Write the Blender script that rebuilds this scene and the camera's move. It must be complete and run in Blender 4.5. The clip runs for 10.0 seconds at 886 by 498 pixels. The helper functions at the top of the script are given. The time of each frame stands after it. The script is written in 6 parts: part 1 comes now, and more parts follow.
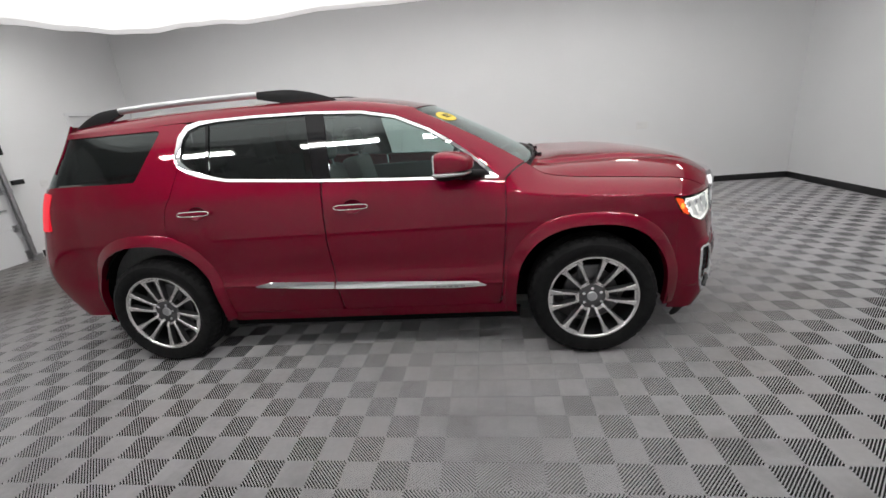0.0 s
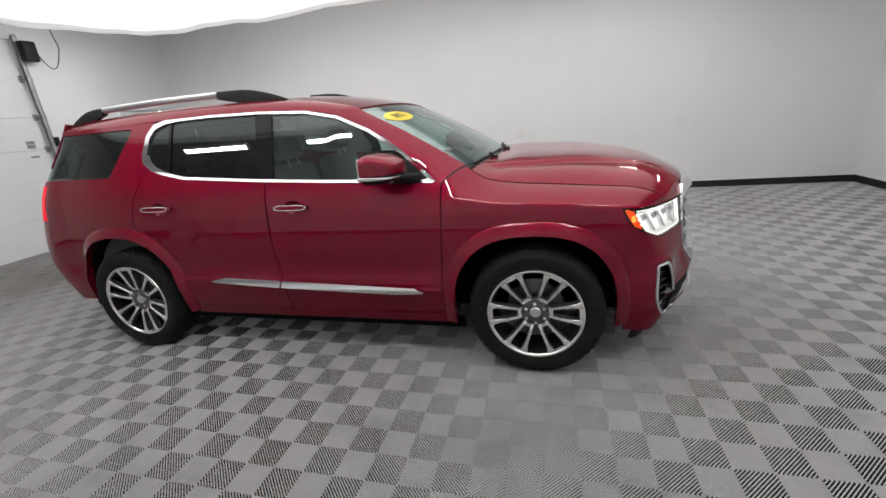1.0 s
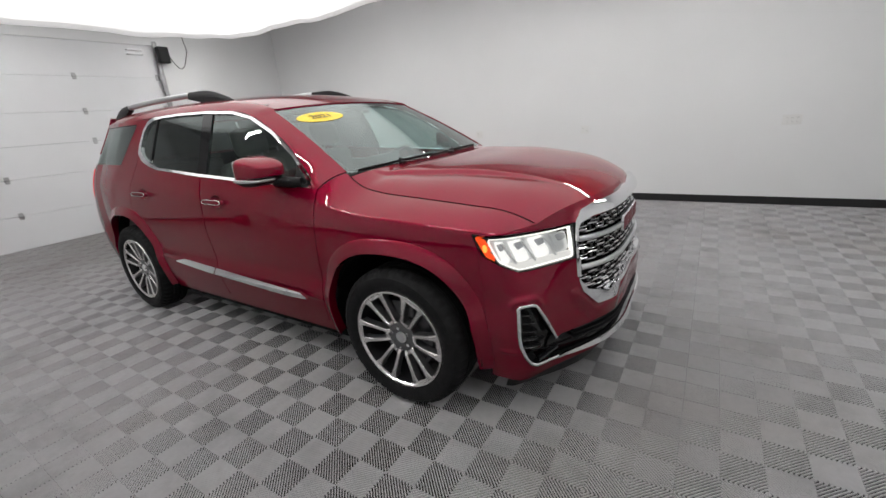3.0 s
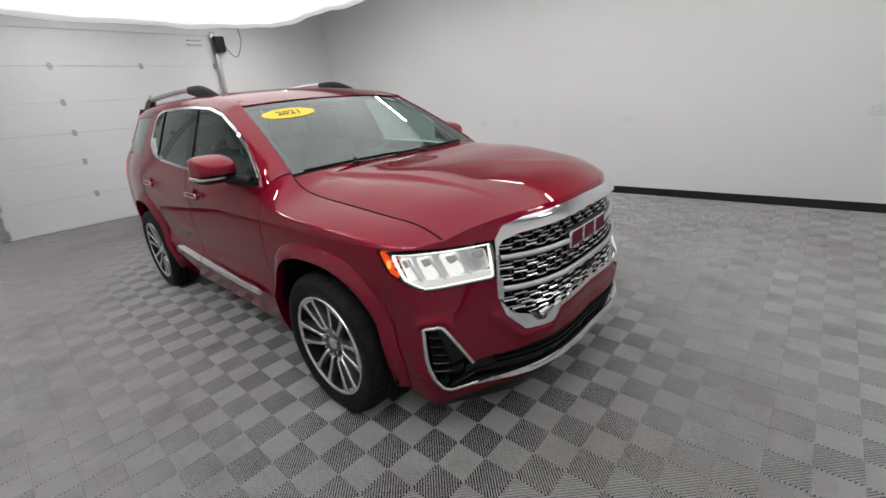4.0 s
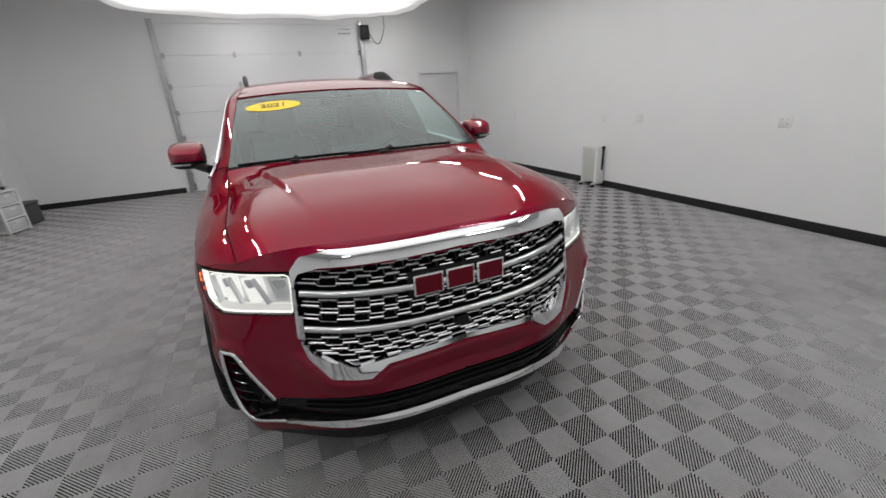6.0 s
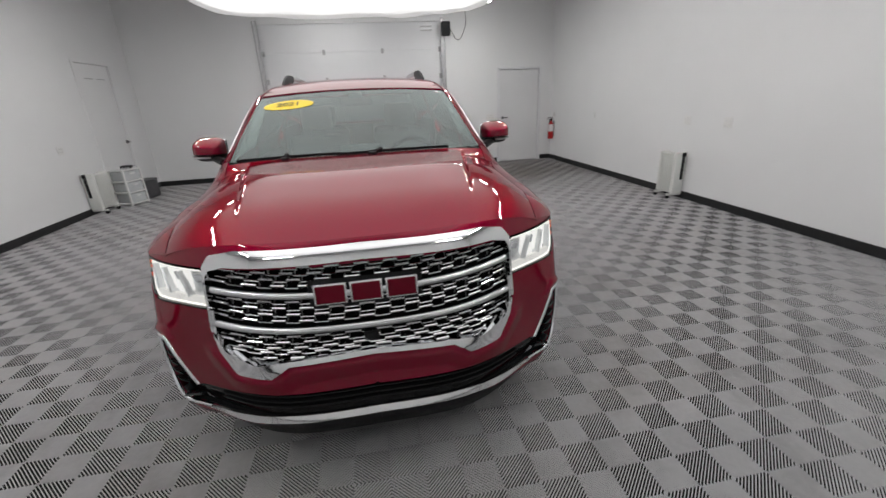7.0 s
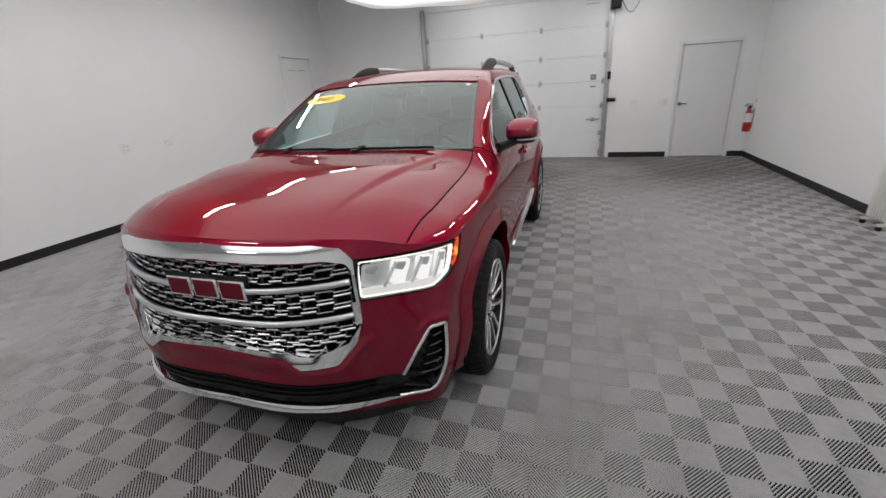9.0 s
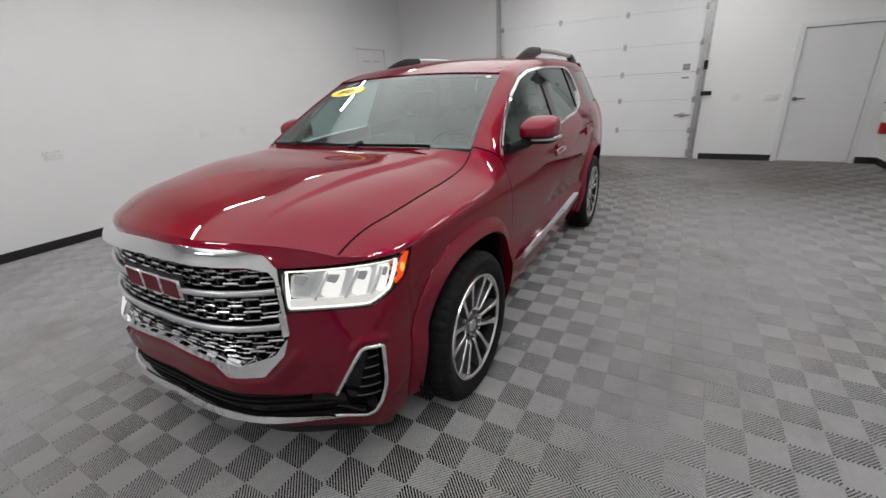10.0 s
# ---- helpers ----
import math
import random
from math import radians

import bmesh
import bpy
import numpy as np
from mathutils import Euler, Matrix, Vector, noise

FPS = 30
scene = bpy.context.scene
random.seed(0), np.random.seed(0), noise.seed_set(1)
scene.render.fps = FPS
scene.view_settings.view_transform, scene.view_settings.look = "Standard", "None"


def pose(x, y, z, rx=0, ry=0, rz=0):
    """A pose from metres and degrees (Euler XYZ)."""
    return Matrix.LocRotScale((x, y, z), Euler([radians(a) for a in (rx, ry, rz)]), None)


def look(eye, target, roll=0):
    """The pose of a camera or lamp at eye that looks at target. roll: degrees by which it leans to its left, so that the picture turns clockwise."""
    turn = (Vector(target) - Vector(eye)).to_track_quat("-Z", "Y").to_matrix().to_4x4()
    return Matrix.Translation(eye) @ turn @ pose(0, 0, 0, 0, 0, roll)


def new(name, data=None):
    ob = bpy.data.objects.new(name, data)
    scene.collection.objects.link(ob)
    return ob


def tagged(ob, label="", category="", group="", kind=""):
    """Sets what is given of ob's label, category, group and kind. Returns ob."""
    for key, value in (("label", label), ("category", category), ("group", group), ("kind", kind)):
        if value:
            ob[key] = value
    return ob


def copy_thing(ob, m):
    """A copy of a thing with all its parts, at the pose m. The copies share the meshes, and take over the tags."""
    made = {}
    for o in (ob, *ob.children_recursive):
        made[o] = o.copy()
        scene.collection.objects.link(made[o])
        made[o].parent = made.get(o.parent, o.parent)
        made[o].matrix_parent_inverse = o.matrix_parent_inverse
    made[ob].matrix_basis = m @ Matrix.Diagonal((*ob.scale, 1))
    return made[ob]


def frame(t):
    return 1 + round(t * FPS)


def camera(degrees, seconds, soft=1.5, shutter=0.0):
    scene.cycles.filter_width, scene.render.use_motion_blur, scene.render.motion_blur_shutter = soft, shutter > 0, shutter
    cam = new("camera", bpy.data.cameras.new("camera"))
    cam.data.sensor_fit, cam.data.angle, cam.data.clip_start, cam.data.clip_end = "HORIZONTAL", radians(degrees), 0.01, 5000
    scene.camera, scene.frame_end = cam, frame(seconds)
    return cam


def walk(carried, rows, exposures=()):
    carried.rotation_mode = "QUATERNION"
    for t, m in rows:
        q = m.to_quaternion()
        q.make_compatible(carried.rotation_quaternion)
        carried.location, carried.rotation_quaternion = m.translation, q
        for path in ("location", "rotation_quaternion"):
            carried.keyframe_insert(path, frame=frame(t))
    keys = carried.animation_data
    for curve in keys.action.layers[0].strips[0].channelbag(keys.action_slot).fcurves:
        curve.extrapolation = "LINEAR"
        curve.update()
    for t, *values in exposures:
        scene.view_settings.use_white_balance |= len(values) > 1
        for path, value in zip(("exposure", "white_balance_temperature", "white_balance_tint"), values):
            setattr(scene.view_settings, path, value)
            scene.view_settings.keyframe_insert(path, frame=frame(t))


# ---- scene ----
cam = camera(94.2, 10.0, soft=1.5, shutter=0.35)
PATH = [
    (0, (0.841, -3.302, 1.504), (0.601, -1.413, 0.892), -5.2),
    (0.5, (1.212, -3.265, 1.506), (0.821, -1.406, 0.88), -5.4),
    (1, (1.512, -3.069, 1.494), (1.008, -1.237, 0.87), -5.2),
    (1.5, (1.857, -2.969, 1.488), (1.204, -1.187, 0.856), -5.2),
    (1.9, (2.077, -2.816, 1.478), (1.344, -1.066, 0.844), -4.7),
    (2, (2.132, -2.764, 1.475), (1.378, -1.023, 0.844), -4.9),
    (2.5, (2.391, -2.543, 1.478), (1.497, -0.871, 0.842), -4.9),
    (2.7, (2.526, -2.481, 1.456), (1.565, -0.842, 0.831), -4.8),
    (3.8, (3.007, -1.944, 1.479), (1.764, -0.525, 0.816), -4.9),
    (4, (3.121, -1.846, 1.493), (1.829, -0.475, 0.82), -4.9),
    (4.5, (3.275, -1.55, 1.481), (1.873, -0.293, 0.809), -4.5),
    (5, (3.425, -1.247, 1.484), (1.889, -0.155, 0.814), -4.3),
    (5.5, (3.59, -0.952, 1.493), (1.944, -0.04, 0.814), -3.8),
    (5.7, (3.589, -0.806, 1.486), (1.91, 0.037, 0.8), -3.7),
    (6.8, (3.763, -0.083, 1.507), (1.924, 0.304, 0.822), -2.8),
    (7, (3.727, 0.063, 1.501), (1.874, 0.364, 0.812), -2.8),
    (7.5, (3.697, 0.396, 1.506), (1.823, 0.471, 0.811), -2.8),
    (8, (3.681, 0.728, 1.526), (1.817, 0.58, 0.815), -2.9),
    (8.5, (3.512, 1.009, 1.528), (1.68, 0.653, 0.809), -3.0),
    (9, (3.432, 1.339, 1.527), (1.663, 0.749, 0.803), -3.5),
    (9.5, (3.238, 1.551, 1.513), (1.535, 0.796, 0.785), -3.2),
    (10, (3.031, 1.725, 1.514), (1.432, 0.779, 0.774), -3.3),
]
# the clip's camera opens a little towards the dark side of the car and closes in front of it
EXPOSE = [(0, 0.16), (2.5, 0.11), (5, -0.06), (7.5, -0.10), (8.5, -0.06), (10, 0.0)]
walk(cam, [(t, look(eye, target, roll)) for t, eye, target, roll in PATH], EXPOSE)

# ---------------- world, light, exposure ----------------
world = bpy.data.worlds.new("studio_world")
scene.world = world
world.use_nodes = True
world.node_tree.nodes["Background"].inputs[0].default_value = (0.5, 0.5, 0.52, 1)
world.node_tree.nodes["Background"].inputs[1].default_value = 0.05
GLOW = 1.20        # radiance of the lit diffuser cloth
TUBE = 86.0       # radiance of the linear lamps
X0, X1, Y0, Y1, ZC = -5.92, 5.92, -4.38, 4.38, 3.66   # the room


# ---------------- materials ----------------
def material(name):
    m = bpy.data.materials.new(name)
    m.use_nodes = True
    nt = m.node_tree
    return m, nt, nt.nodes["Principled BSDF"]


def noise_tex(nt, scale, detail=4.0, rough=0.55):
    co = nt.nodes.new("ShaderNodeTexCoord")
    n = nt.nodes.new("ShaderNodeTexNoise")
    n.inputs["Scale"].default_value, n.inputs["Detail"].default_value = scale, detail
    n.inputs["Roughness"].default_value = rough
    nt.links.new(co.outputs["Object"], n.inputs["Vector"])
    return n


def mapped(nt, socket, lo, hi, a=0.3, b=0.7):
    r = nt.nodes.new("ShaderNodeMapRange")
    r.inputs["From Min"].default_value, r.inputs["From Max"].default_value = a, b
    r.inputs["To Min"].default_value, r.inputs["To Max"].default_value = lo, hi
    nt.links.new(socket, r.inputs["Value"])
    return r.outputs["Result"]


def plain(name, color, rough=0.5, metal=0.0, vary=0.0, scale=8.0, bump=0.0, bscale=60.0, coat=0.0, spec=0.5):
    """Painted or moulded surface: colour varied by a soft noise, fine relief, roughness varied a little."""
    m, nt, p = material(name)
    p.inputs["Base Color"].default_value = (*color, 1)
    p.inputs["Roughness"].default_value = rough
    p.inputs["Metallic"].default_value = metal
    p.inputs["Coat Weight"].default_value = coat
    p.inputs["Coat Roughness"].default_value = 0.04
    p.inputs["Specular IOR Level"].default_value = spec
    if vary:
        n = noise_tex(nt, scale, 6.0)
        mix = nt.nodes.new("ShaderNodeMix")
        mix.data_type = "RGBA"
        mix.inputs[6].default_value = (*[c * (1 - vary) for c in color], 1)
        mix.inputs[7].default_value = (*[min(1, c * (1 + vary)) for c in color], 1)
        nt.links.new(mapped(nt, n.outputs["Fac"], 0, 1), mix.inputs[0])
        nt.links.new(mix.outputs[2], p.inputs["Base Color"])
        n2 = noise_tex(nt, scale * 2.7, 5.0)
        nt.links.new(mapped(nt, n2.outputs["Fac"], max(0.02, rough * 0.85), min(1, rough * 1.15)), p.inputs["Roughness"])
    if bump:
        nb = noise_tex(nt, bscale, 3.0)
        b = nt.nodes.new("ShaderNodeBump")
        b.inputs["Strength"].default_value, b.inputs["Distance"].default_value = bump, 0.004
        nt.links.new(nb.outputs["Fac"], b.inputs["Height"])
        nt.links.new(b.outputs["Normal"], p.inputs["Normal"])
    return m


def glowing(name, color, strength, base=0.25):
    m, nt, p = material(name)
    p.inputs["Base Color"].default_value = (*[c * base for c in color], 1)
    p.inputs["Emission Color"].default_value = (*color, 1)
    p.inputs["Emission Strength"].default_value = strength
    return m


def glass(name, tint, rough=0.0, f0=0.08):
    """Thin sheet: lets tinted light through, mirrors more at a slant (f0 straight on)."""
    m, nt, p = material(name)
    nt.nodes.remove(p)
    tr, gl = nt.nodes.new("ShaderNodeBsdfTransparent"), nt.nodes.new("ShaderNodeBsdfGlossy")
    lw, mx = nt.nodes.new("ShaderNodeLayerWeight"), nt.nodes.new("ShaderNodeMixShader")
    lw.inputs["Blend"].default_value = 0.5
    pw, ml = nt.nodes.new("ShaderNodeMath"), nt.nodes.new("ShaderNodeMath")
    pw.operation, ml.operation = "POWER", "MULTIPLY_ADD"
    pw.inputs[1].default_value = 4.5
    ml.inputs[1].default_value, ml.inputs[2].default_value = 1 - f0, f0
    nt.links.new(lw.outputs["Facing"], pw.inputs[0])
    nt.links.new(pw.outputs[0], ml.inputs[0])
    tr.inputs["Color"].default_value = (*tint, 1)
    gl.inputs["Roughness"].default_value = rough
    gl.inputs["Color"].default_value = (0.88, 0.98, 0.96, 1)
    nt.links.new(ml.outputs[0], mx.inputs[0])
    nt.links.new(tr.outputs[0], mx.inputs[1])
    nt.links.new(gl.outputs[0], mx.inputs[2])
    nt.links.new(mx.outputs[0], nt.nodes["Material Output"].inputs["Surface"])
    return m


def car_paint():
    m, nt, p = material("red_tintcoat")
    n = noise_tex(nt, 900.0, 2.0)
    mix = nt.nodes.new("ShaderNodeMix")
    mix.data_type = "RGBA"
    mix.inputs[6].default_value = (0.172, 0.0003, 0.0155, 1)
    mix.inputs[7].default_value = (0.222, 0.0005, 0.0212, 1)
    nt.links.new(mapped(nt, n.outputs["Fac"], 0, 1), mix.inputs[0])
    nt.links.new(mix.outputs[2], p.inputs["Base Color"])
    p.inputs["Metallic"].default_value = 0.66
    p.inputs["Specular IOR Level"].default_value = 0.0
    p.inputs["Specular Tint"].default_value = (0.5, 0.02, 0.05, 1)
    p.inputs["Roughness"].default_value = 0.45
    p.inputs["Coat Weight"].default_value = 1.0
    p.inputs["Coat Roughness"].default_value = 0.016
    p.inputs["Coat IOR"].default_value = 1.47
    return m


PAINT = car_paint()
CHROME = plain("chrome", (0.86, 0.87, 0.88), 0.05, 1.0)
SATIN = plain("satin_silver", (0.62, 0.63, 0.64), 0.28, 1.0)
ALLOY = plain("machined_alloy", (0.84, 0.83, 0.82), 0.22, 1.0)
GUNMETAL = plain("dark_wheel_paint", (0.12, 0.12, 0.125), 0.32, 0.7)
RUBBER = plain("tyre_rubber", (0.0105, 0.0105, 0.011), 0.6, 0, 0.25, 30, 0.25, 220, spec=0.10)
BLACK = plain("black_trim", (0.011, 0.011, 0.012), 0.42, 0, 0.15, 20, 0.1, 300, spec=0.15)
GLOSS_BLACK = plain("gloss_black", (0.008, 0.008, 0.009), 0.03, spec=0.35)
PIANO = plain("piano_black", (0.012, 0.012, 0.013), 0.12, spec=0.9, coat=1.0)
DARK = plain("underbody_black", (0.006, 0.006, 0.006), 0.9, spec=0.04)
CABIN = plain("cabin_grey", (0.075, 0.079, 0.079), 0.7, 0, 0.1, 20)
SEAT = plain("seat_leather", (0.15, 0.154, 0.147), 0.5, 0, 0.12, 25, 0.2, 180)
WINDSCREEN = glass("windscreen_glass", (0.52, 0.66, 0.64), 0.0, 0.13)
FRONT_GLASS = glass("front_door_glass", (0.66, 0.78, 0.75), 0.0, 0.12)
PRIVACY = glass("privacy_glass", (0.09, 0.095, 0.095), 0.0, 0.075)
HAZY = glass("smudged_privacy_glass", (0.08, 0.085, 0.085), 0.06, 0.07)
LENS = glass("lamp_lens", (0.93, 0.94, 0.94), 0.0, 0.05)
LED = glowing("led_white", (1.0, 0.98, 0.95), 0.9)
DRL = glowing("daytime_light", (1.0, 0.97, 0.91), 1.2)
LOW_BAR = glowing("soft_white_bar", (1.0, 0.97, 0.93), 0.62)
AMBER = glowing("amber_marker", (1.0, 0.085, 0.006), 0.55, 0.5)
TAIL = glowing("tail_red", (1.0, 0.015, 0.04), 0.6)
LAMP_BODY = plain("lamp_reflector", (0.74, 0.75, 0.76), 0.28, 0.4)
EYE = plain("projector_glass", (0.62, 0.62, 0.65), 0.22, 0.3)
HOT_AMBER = glowing("amber_bulb", (1.0, 0.33, 0.05), 1.4)
MESHSILVER = plain("grille_silver", (0.74, 0.74, 0.75), 0.20, 1.0)
LIPSILVER = plain("bright_lip_silver", (0.86, 0.86, 0.87), 0.09, 1.0)
YELLOW = plain("yellow_vinyl", (0.85, 0.62, 0.01), 0.35)
INK = plain("black_ink", (0.02, 0.02, 0.03), 0.5)
RED_BADGE = plain("red_badge", (0.12, 0.004, 0.014), 0.4, spec=0.15)
MIRROR = plain("mirror_silver", (0.85, 0.86, 0.87), 0.02, 1.0)


# ---------------- mesh helpers ----------------
def part(name, bm, mats, parent=None, label="", smooth=False, angle=None):
    me = bpy.data.meshes.new(name)
    bm.to_mesh(me)
    bm.free()
    for m in (mats if isinstance(mats, (list, tuple)) else [mats]):
        me.materials.append(m)
    if smooth or angle:
        for p in me.polygons:
            p.use_smooth = True
    if angle:
        me.set_sharp_from_angle(angle=radians(angle))
    ob = new(name, me)
    if parent:
        ob.parent = parent
    if label:
        ob["label"] = label
    return ob


def thing(name, label, category, m=None, group="", kind=""):
    ob = new(name)
    ob.empty_display_size = 0.1
    if m:
        ob.matrix_basis = m
    return tagged(ob, label, category, group, kind)


def add_box(bm, x0, x1, y0, y1, z0, z1, bevel=0.0, seg=2, mat=0, m=None):
    """A box between the given bounds, its edges rounded, added to bm."""
    t = bmesh.new()
    bmesh.ops.create_cube(t, size=1)
    for v in t.verts:
        v.co = Vector(((x0 + x1) / 2 + v.co.x * (x1 - x0), (y0 + y1) / 2 + v.co.y * (y1 - y0), (z0 + z1) / 2 + v.co.z * (z1 - z0)))
    if bevel:
        bmesh.ops.bevel(t, geom=t.edges[:], offset=bevel, segments=seg, profile=0.5, affect="EDGES")
    join(bm, t, mat, m)
    return bm


def join(bm, t, mat=0, m=None):
    """Adds the mesh t to bm and frees it."""
    made = [bm.verts.new(m @ v.co if m else v.co) for v in t.verts]
    t.verts.index_update()
    for f in t.faces:
        nf = bm.faces.new([made[v.index] for v in f.verts])
        nf.material_index, nf.smooth = mat, f.smooth
    t.free()


def box(*a, **k):
    return add_box(bmesh.new(), *a, **k)


def add_cyl(bm, p, q, r, seg=16, r2=None, mat=0, caps=True):
    """A cylinder or cone from p to q."""
    p, q = Vector(p), Vector(q)
    t = bmesh.new()
    bmesh.ops.create_cone(t, cap_ends=caps, segments=seg, radius1=r, radius2=r if r2 is None else r2, depth=(q - p).length)
    join(bm, t, mat, Matrix.Translation((p + q) / 2) @ (q - p).to_track_quat("Z", "Y").to_matrix().to_4x4())
    return bm


def add_sweep(bm, path, profile, mat=0, closed=False, normals=None):
    """Sweeps a closed profile of (side, up) along path; normals give the up direction at each point."""
    path = [Vector(p) for p in path]
    n = len(path)
    rings = []
    for i, p in enumerate(path):
        a, b = path[(i - 1) % n if closed else max(i - 1, 0)], path[(i + 1) % n if closed else min(i + 1, n - 1)]
        d = (b - a).normalized()
        up = Vector(normals[i]) if normals is not None else Vector((0, 0, 1))
        side = d.cross(up).normalized()
        up = side.cross(d).normalized()
        rings.append([bm.verts.new(p + side * u + up * v) for u, v in profile])
    k = len(profile)
    for i in range(n if closed else n - 1):
        r, s = rings[i], rings[(i + 1) % n]
        for j in range(k):
            f = bm.faces.new((r[j], r[(j + 1) % k], s[(j + 1) % k], s[j]))
            f.material_index = mat
    if not closed:
        bm.faces.new(rings[0][::-1]).material_index = mat
        bm.faces.new(rings[-1]).material_index = mat
    return bm


def ring_profile(w, h, k=8, p=2.6):
    return [(w * math.copysign(abs(math.cos(a)) ** (2 / p), math.cos(a)), h * math.copysign(abs(math.sin(a)) ** (2 / p), math.sin(a)))
            for a in (2 * math.pi * (i + 0.5) / k for i in range(k))]


def add_grid(bm, pts, mat=0, flip=False):
    """Faces over a grid of points, pts[i][j]."""
    vs = [[bm.verts.new(p) for p in row] for row in pts]
    for i in range(len(vs) - 1):
        for j in range(len(vs[0]) - 1):
            q = (vs[i][j], vs[i + 1][j], vs[i + 1][j + 1], vs[i][j + 1])
            bm.faces.new(q[::-1] if flip else q).material_index = mat
    return vs


def add_revolve(bm, profile, seg, mat=0, axis_flip=False, dent=None):
    """Revolves (radius, axial) round the y axis; dent(i, j) lowers the radius."""
    rows = []
    for i in range(seg):
        a = 2 * math.pi * i / seg
        rows.append([bm.verts.new(((r - (dent(i, j) if dent else 0)) * math.cos(a), y, (r - (dent(i, j) if dent else 0)) * math.sin(a))) for j, (r, y) in enumerate(profile)])
    for i in range(seg):
        r, s = rows[i], rows[(i + 1) % seg]
        for j in range(len(profile) - 1):
            q = (r[j], r[j + 1], s[j + 1], s[j])
            bm.faces.new(q[::-1] if axis_flip else q).material_index = mat


class Spline:
    """Natural cubic spline through (xs, ys); ys may have several columns."""
    def __init__(self, xs, ys):
        x, y = np.array(xs, float), np.array(ys, float)
        n, h = len(x), np.diff(x)
        A, b = np.eye(n), np.zeros_like(y)
        for i in range(1, n - 1):
            A[i, i - 1:i + 2] = h[i - 1], 2 * (h[i - 1] + h[i]), h[i]
            b[i] = 6 * ((y[i + 1] - y[i]) / h[i] - (y[i] - y[i - 1]) / h[i - 1])
        self.x, self.y, self.m, self.h = x, y, np.linalg.solve(A, b), h

    def __call__(self, t):
        t = np.asarray(t, float)
        i = np.clip(np.searchsorted(self.x, t) - 1, 0, len(self.h) - 1)
        h, a, b = self.h[i], self.x[i + 1] - t, t - self.x[i]
        if self.y.ndim > 1:
            h, a, b = h[..., None], a[..., None], b[..., None]
        return (self.m[i] * a ** 3 + self.m[i + 1] * b ** 3) / (6 * h) + (self.y[i] / h - self.m[i] * h / 6) * a + (self.y[i + 1] / h - self.m[i + 1] * h / 6) * b


def sd_poly(pts, r=0.0):
    """Signed distance to a polygon, its corners rounded by r, as a function of (u, v) arrays."""
    P = np.array(pts, float)

    def raw(P, u, v):
        d = np.full(u.shape, 1e9)
        s = np.ones(u.shape)
        for i in range(len(P)):
            a, b = P[i], P[i - 1]
            ex, ey = b - a
            wx, wy = u - a[0], v - a[1]
            t = np.clip((wx * ex + wy * ey) / (ex * ex + ey * ey + 1e-12), 0, 1)
            d = np.minimum(d, (wx - ex * t) ** 2 + (wy - ey * t) ** 2)
            c1, c2, c3 = v >= a[1], v < b[1], ex * wy > ey * wx
            s = np.where((c1 & c2 & c3) | (~c1 & ~c2 & ~c3), -s, s)
        return s * np.sqrt(d)
    if r:
        # inset polygon, then grown again, rounds the outer corners
        n = len(P)
        area = sum(P[i - 1][0] * P[i][1] - P[i][0] * P[i - 1][1] for i in range(n))
        Q = []
        for i in range(n):
            a, b, c = P[i - 1], P[i], P[(i + 1) % n]
            d1, d2 = (b - a) / np.linalg.norm(b - a), (c - b) / np.linalg.norm(c - b)
            sg = 1 if area > 0 else -1
            n1, n2 = sg * np.array((-d1[1], d1[0])), sg * np.array((-d2[1], d2[0]))
            Q.append(b + (n1 + n2) * r / max(0.3, 1 + n1 @ n2))
        Q = np.array(Q)
        return lambda u, v: raw(Q, u, v) - r
    return lambda u, v: raw(P, u, v)


def sd_arch(cx, cz, rx, rz, p=2.5):
    return lambda x, z: ((np.abs((x - cx) / rx) ** p + np.abs((z - cz) / rz) ** p) ** (1 / p) - 1) * min(rx, rz)


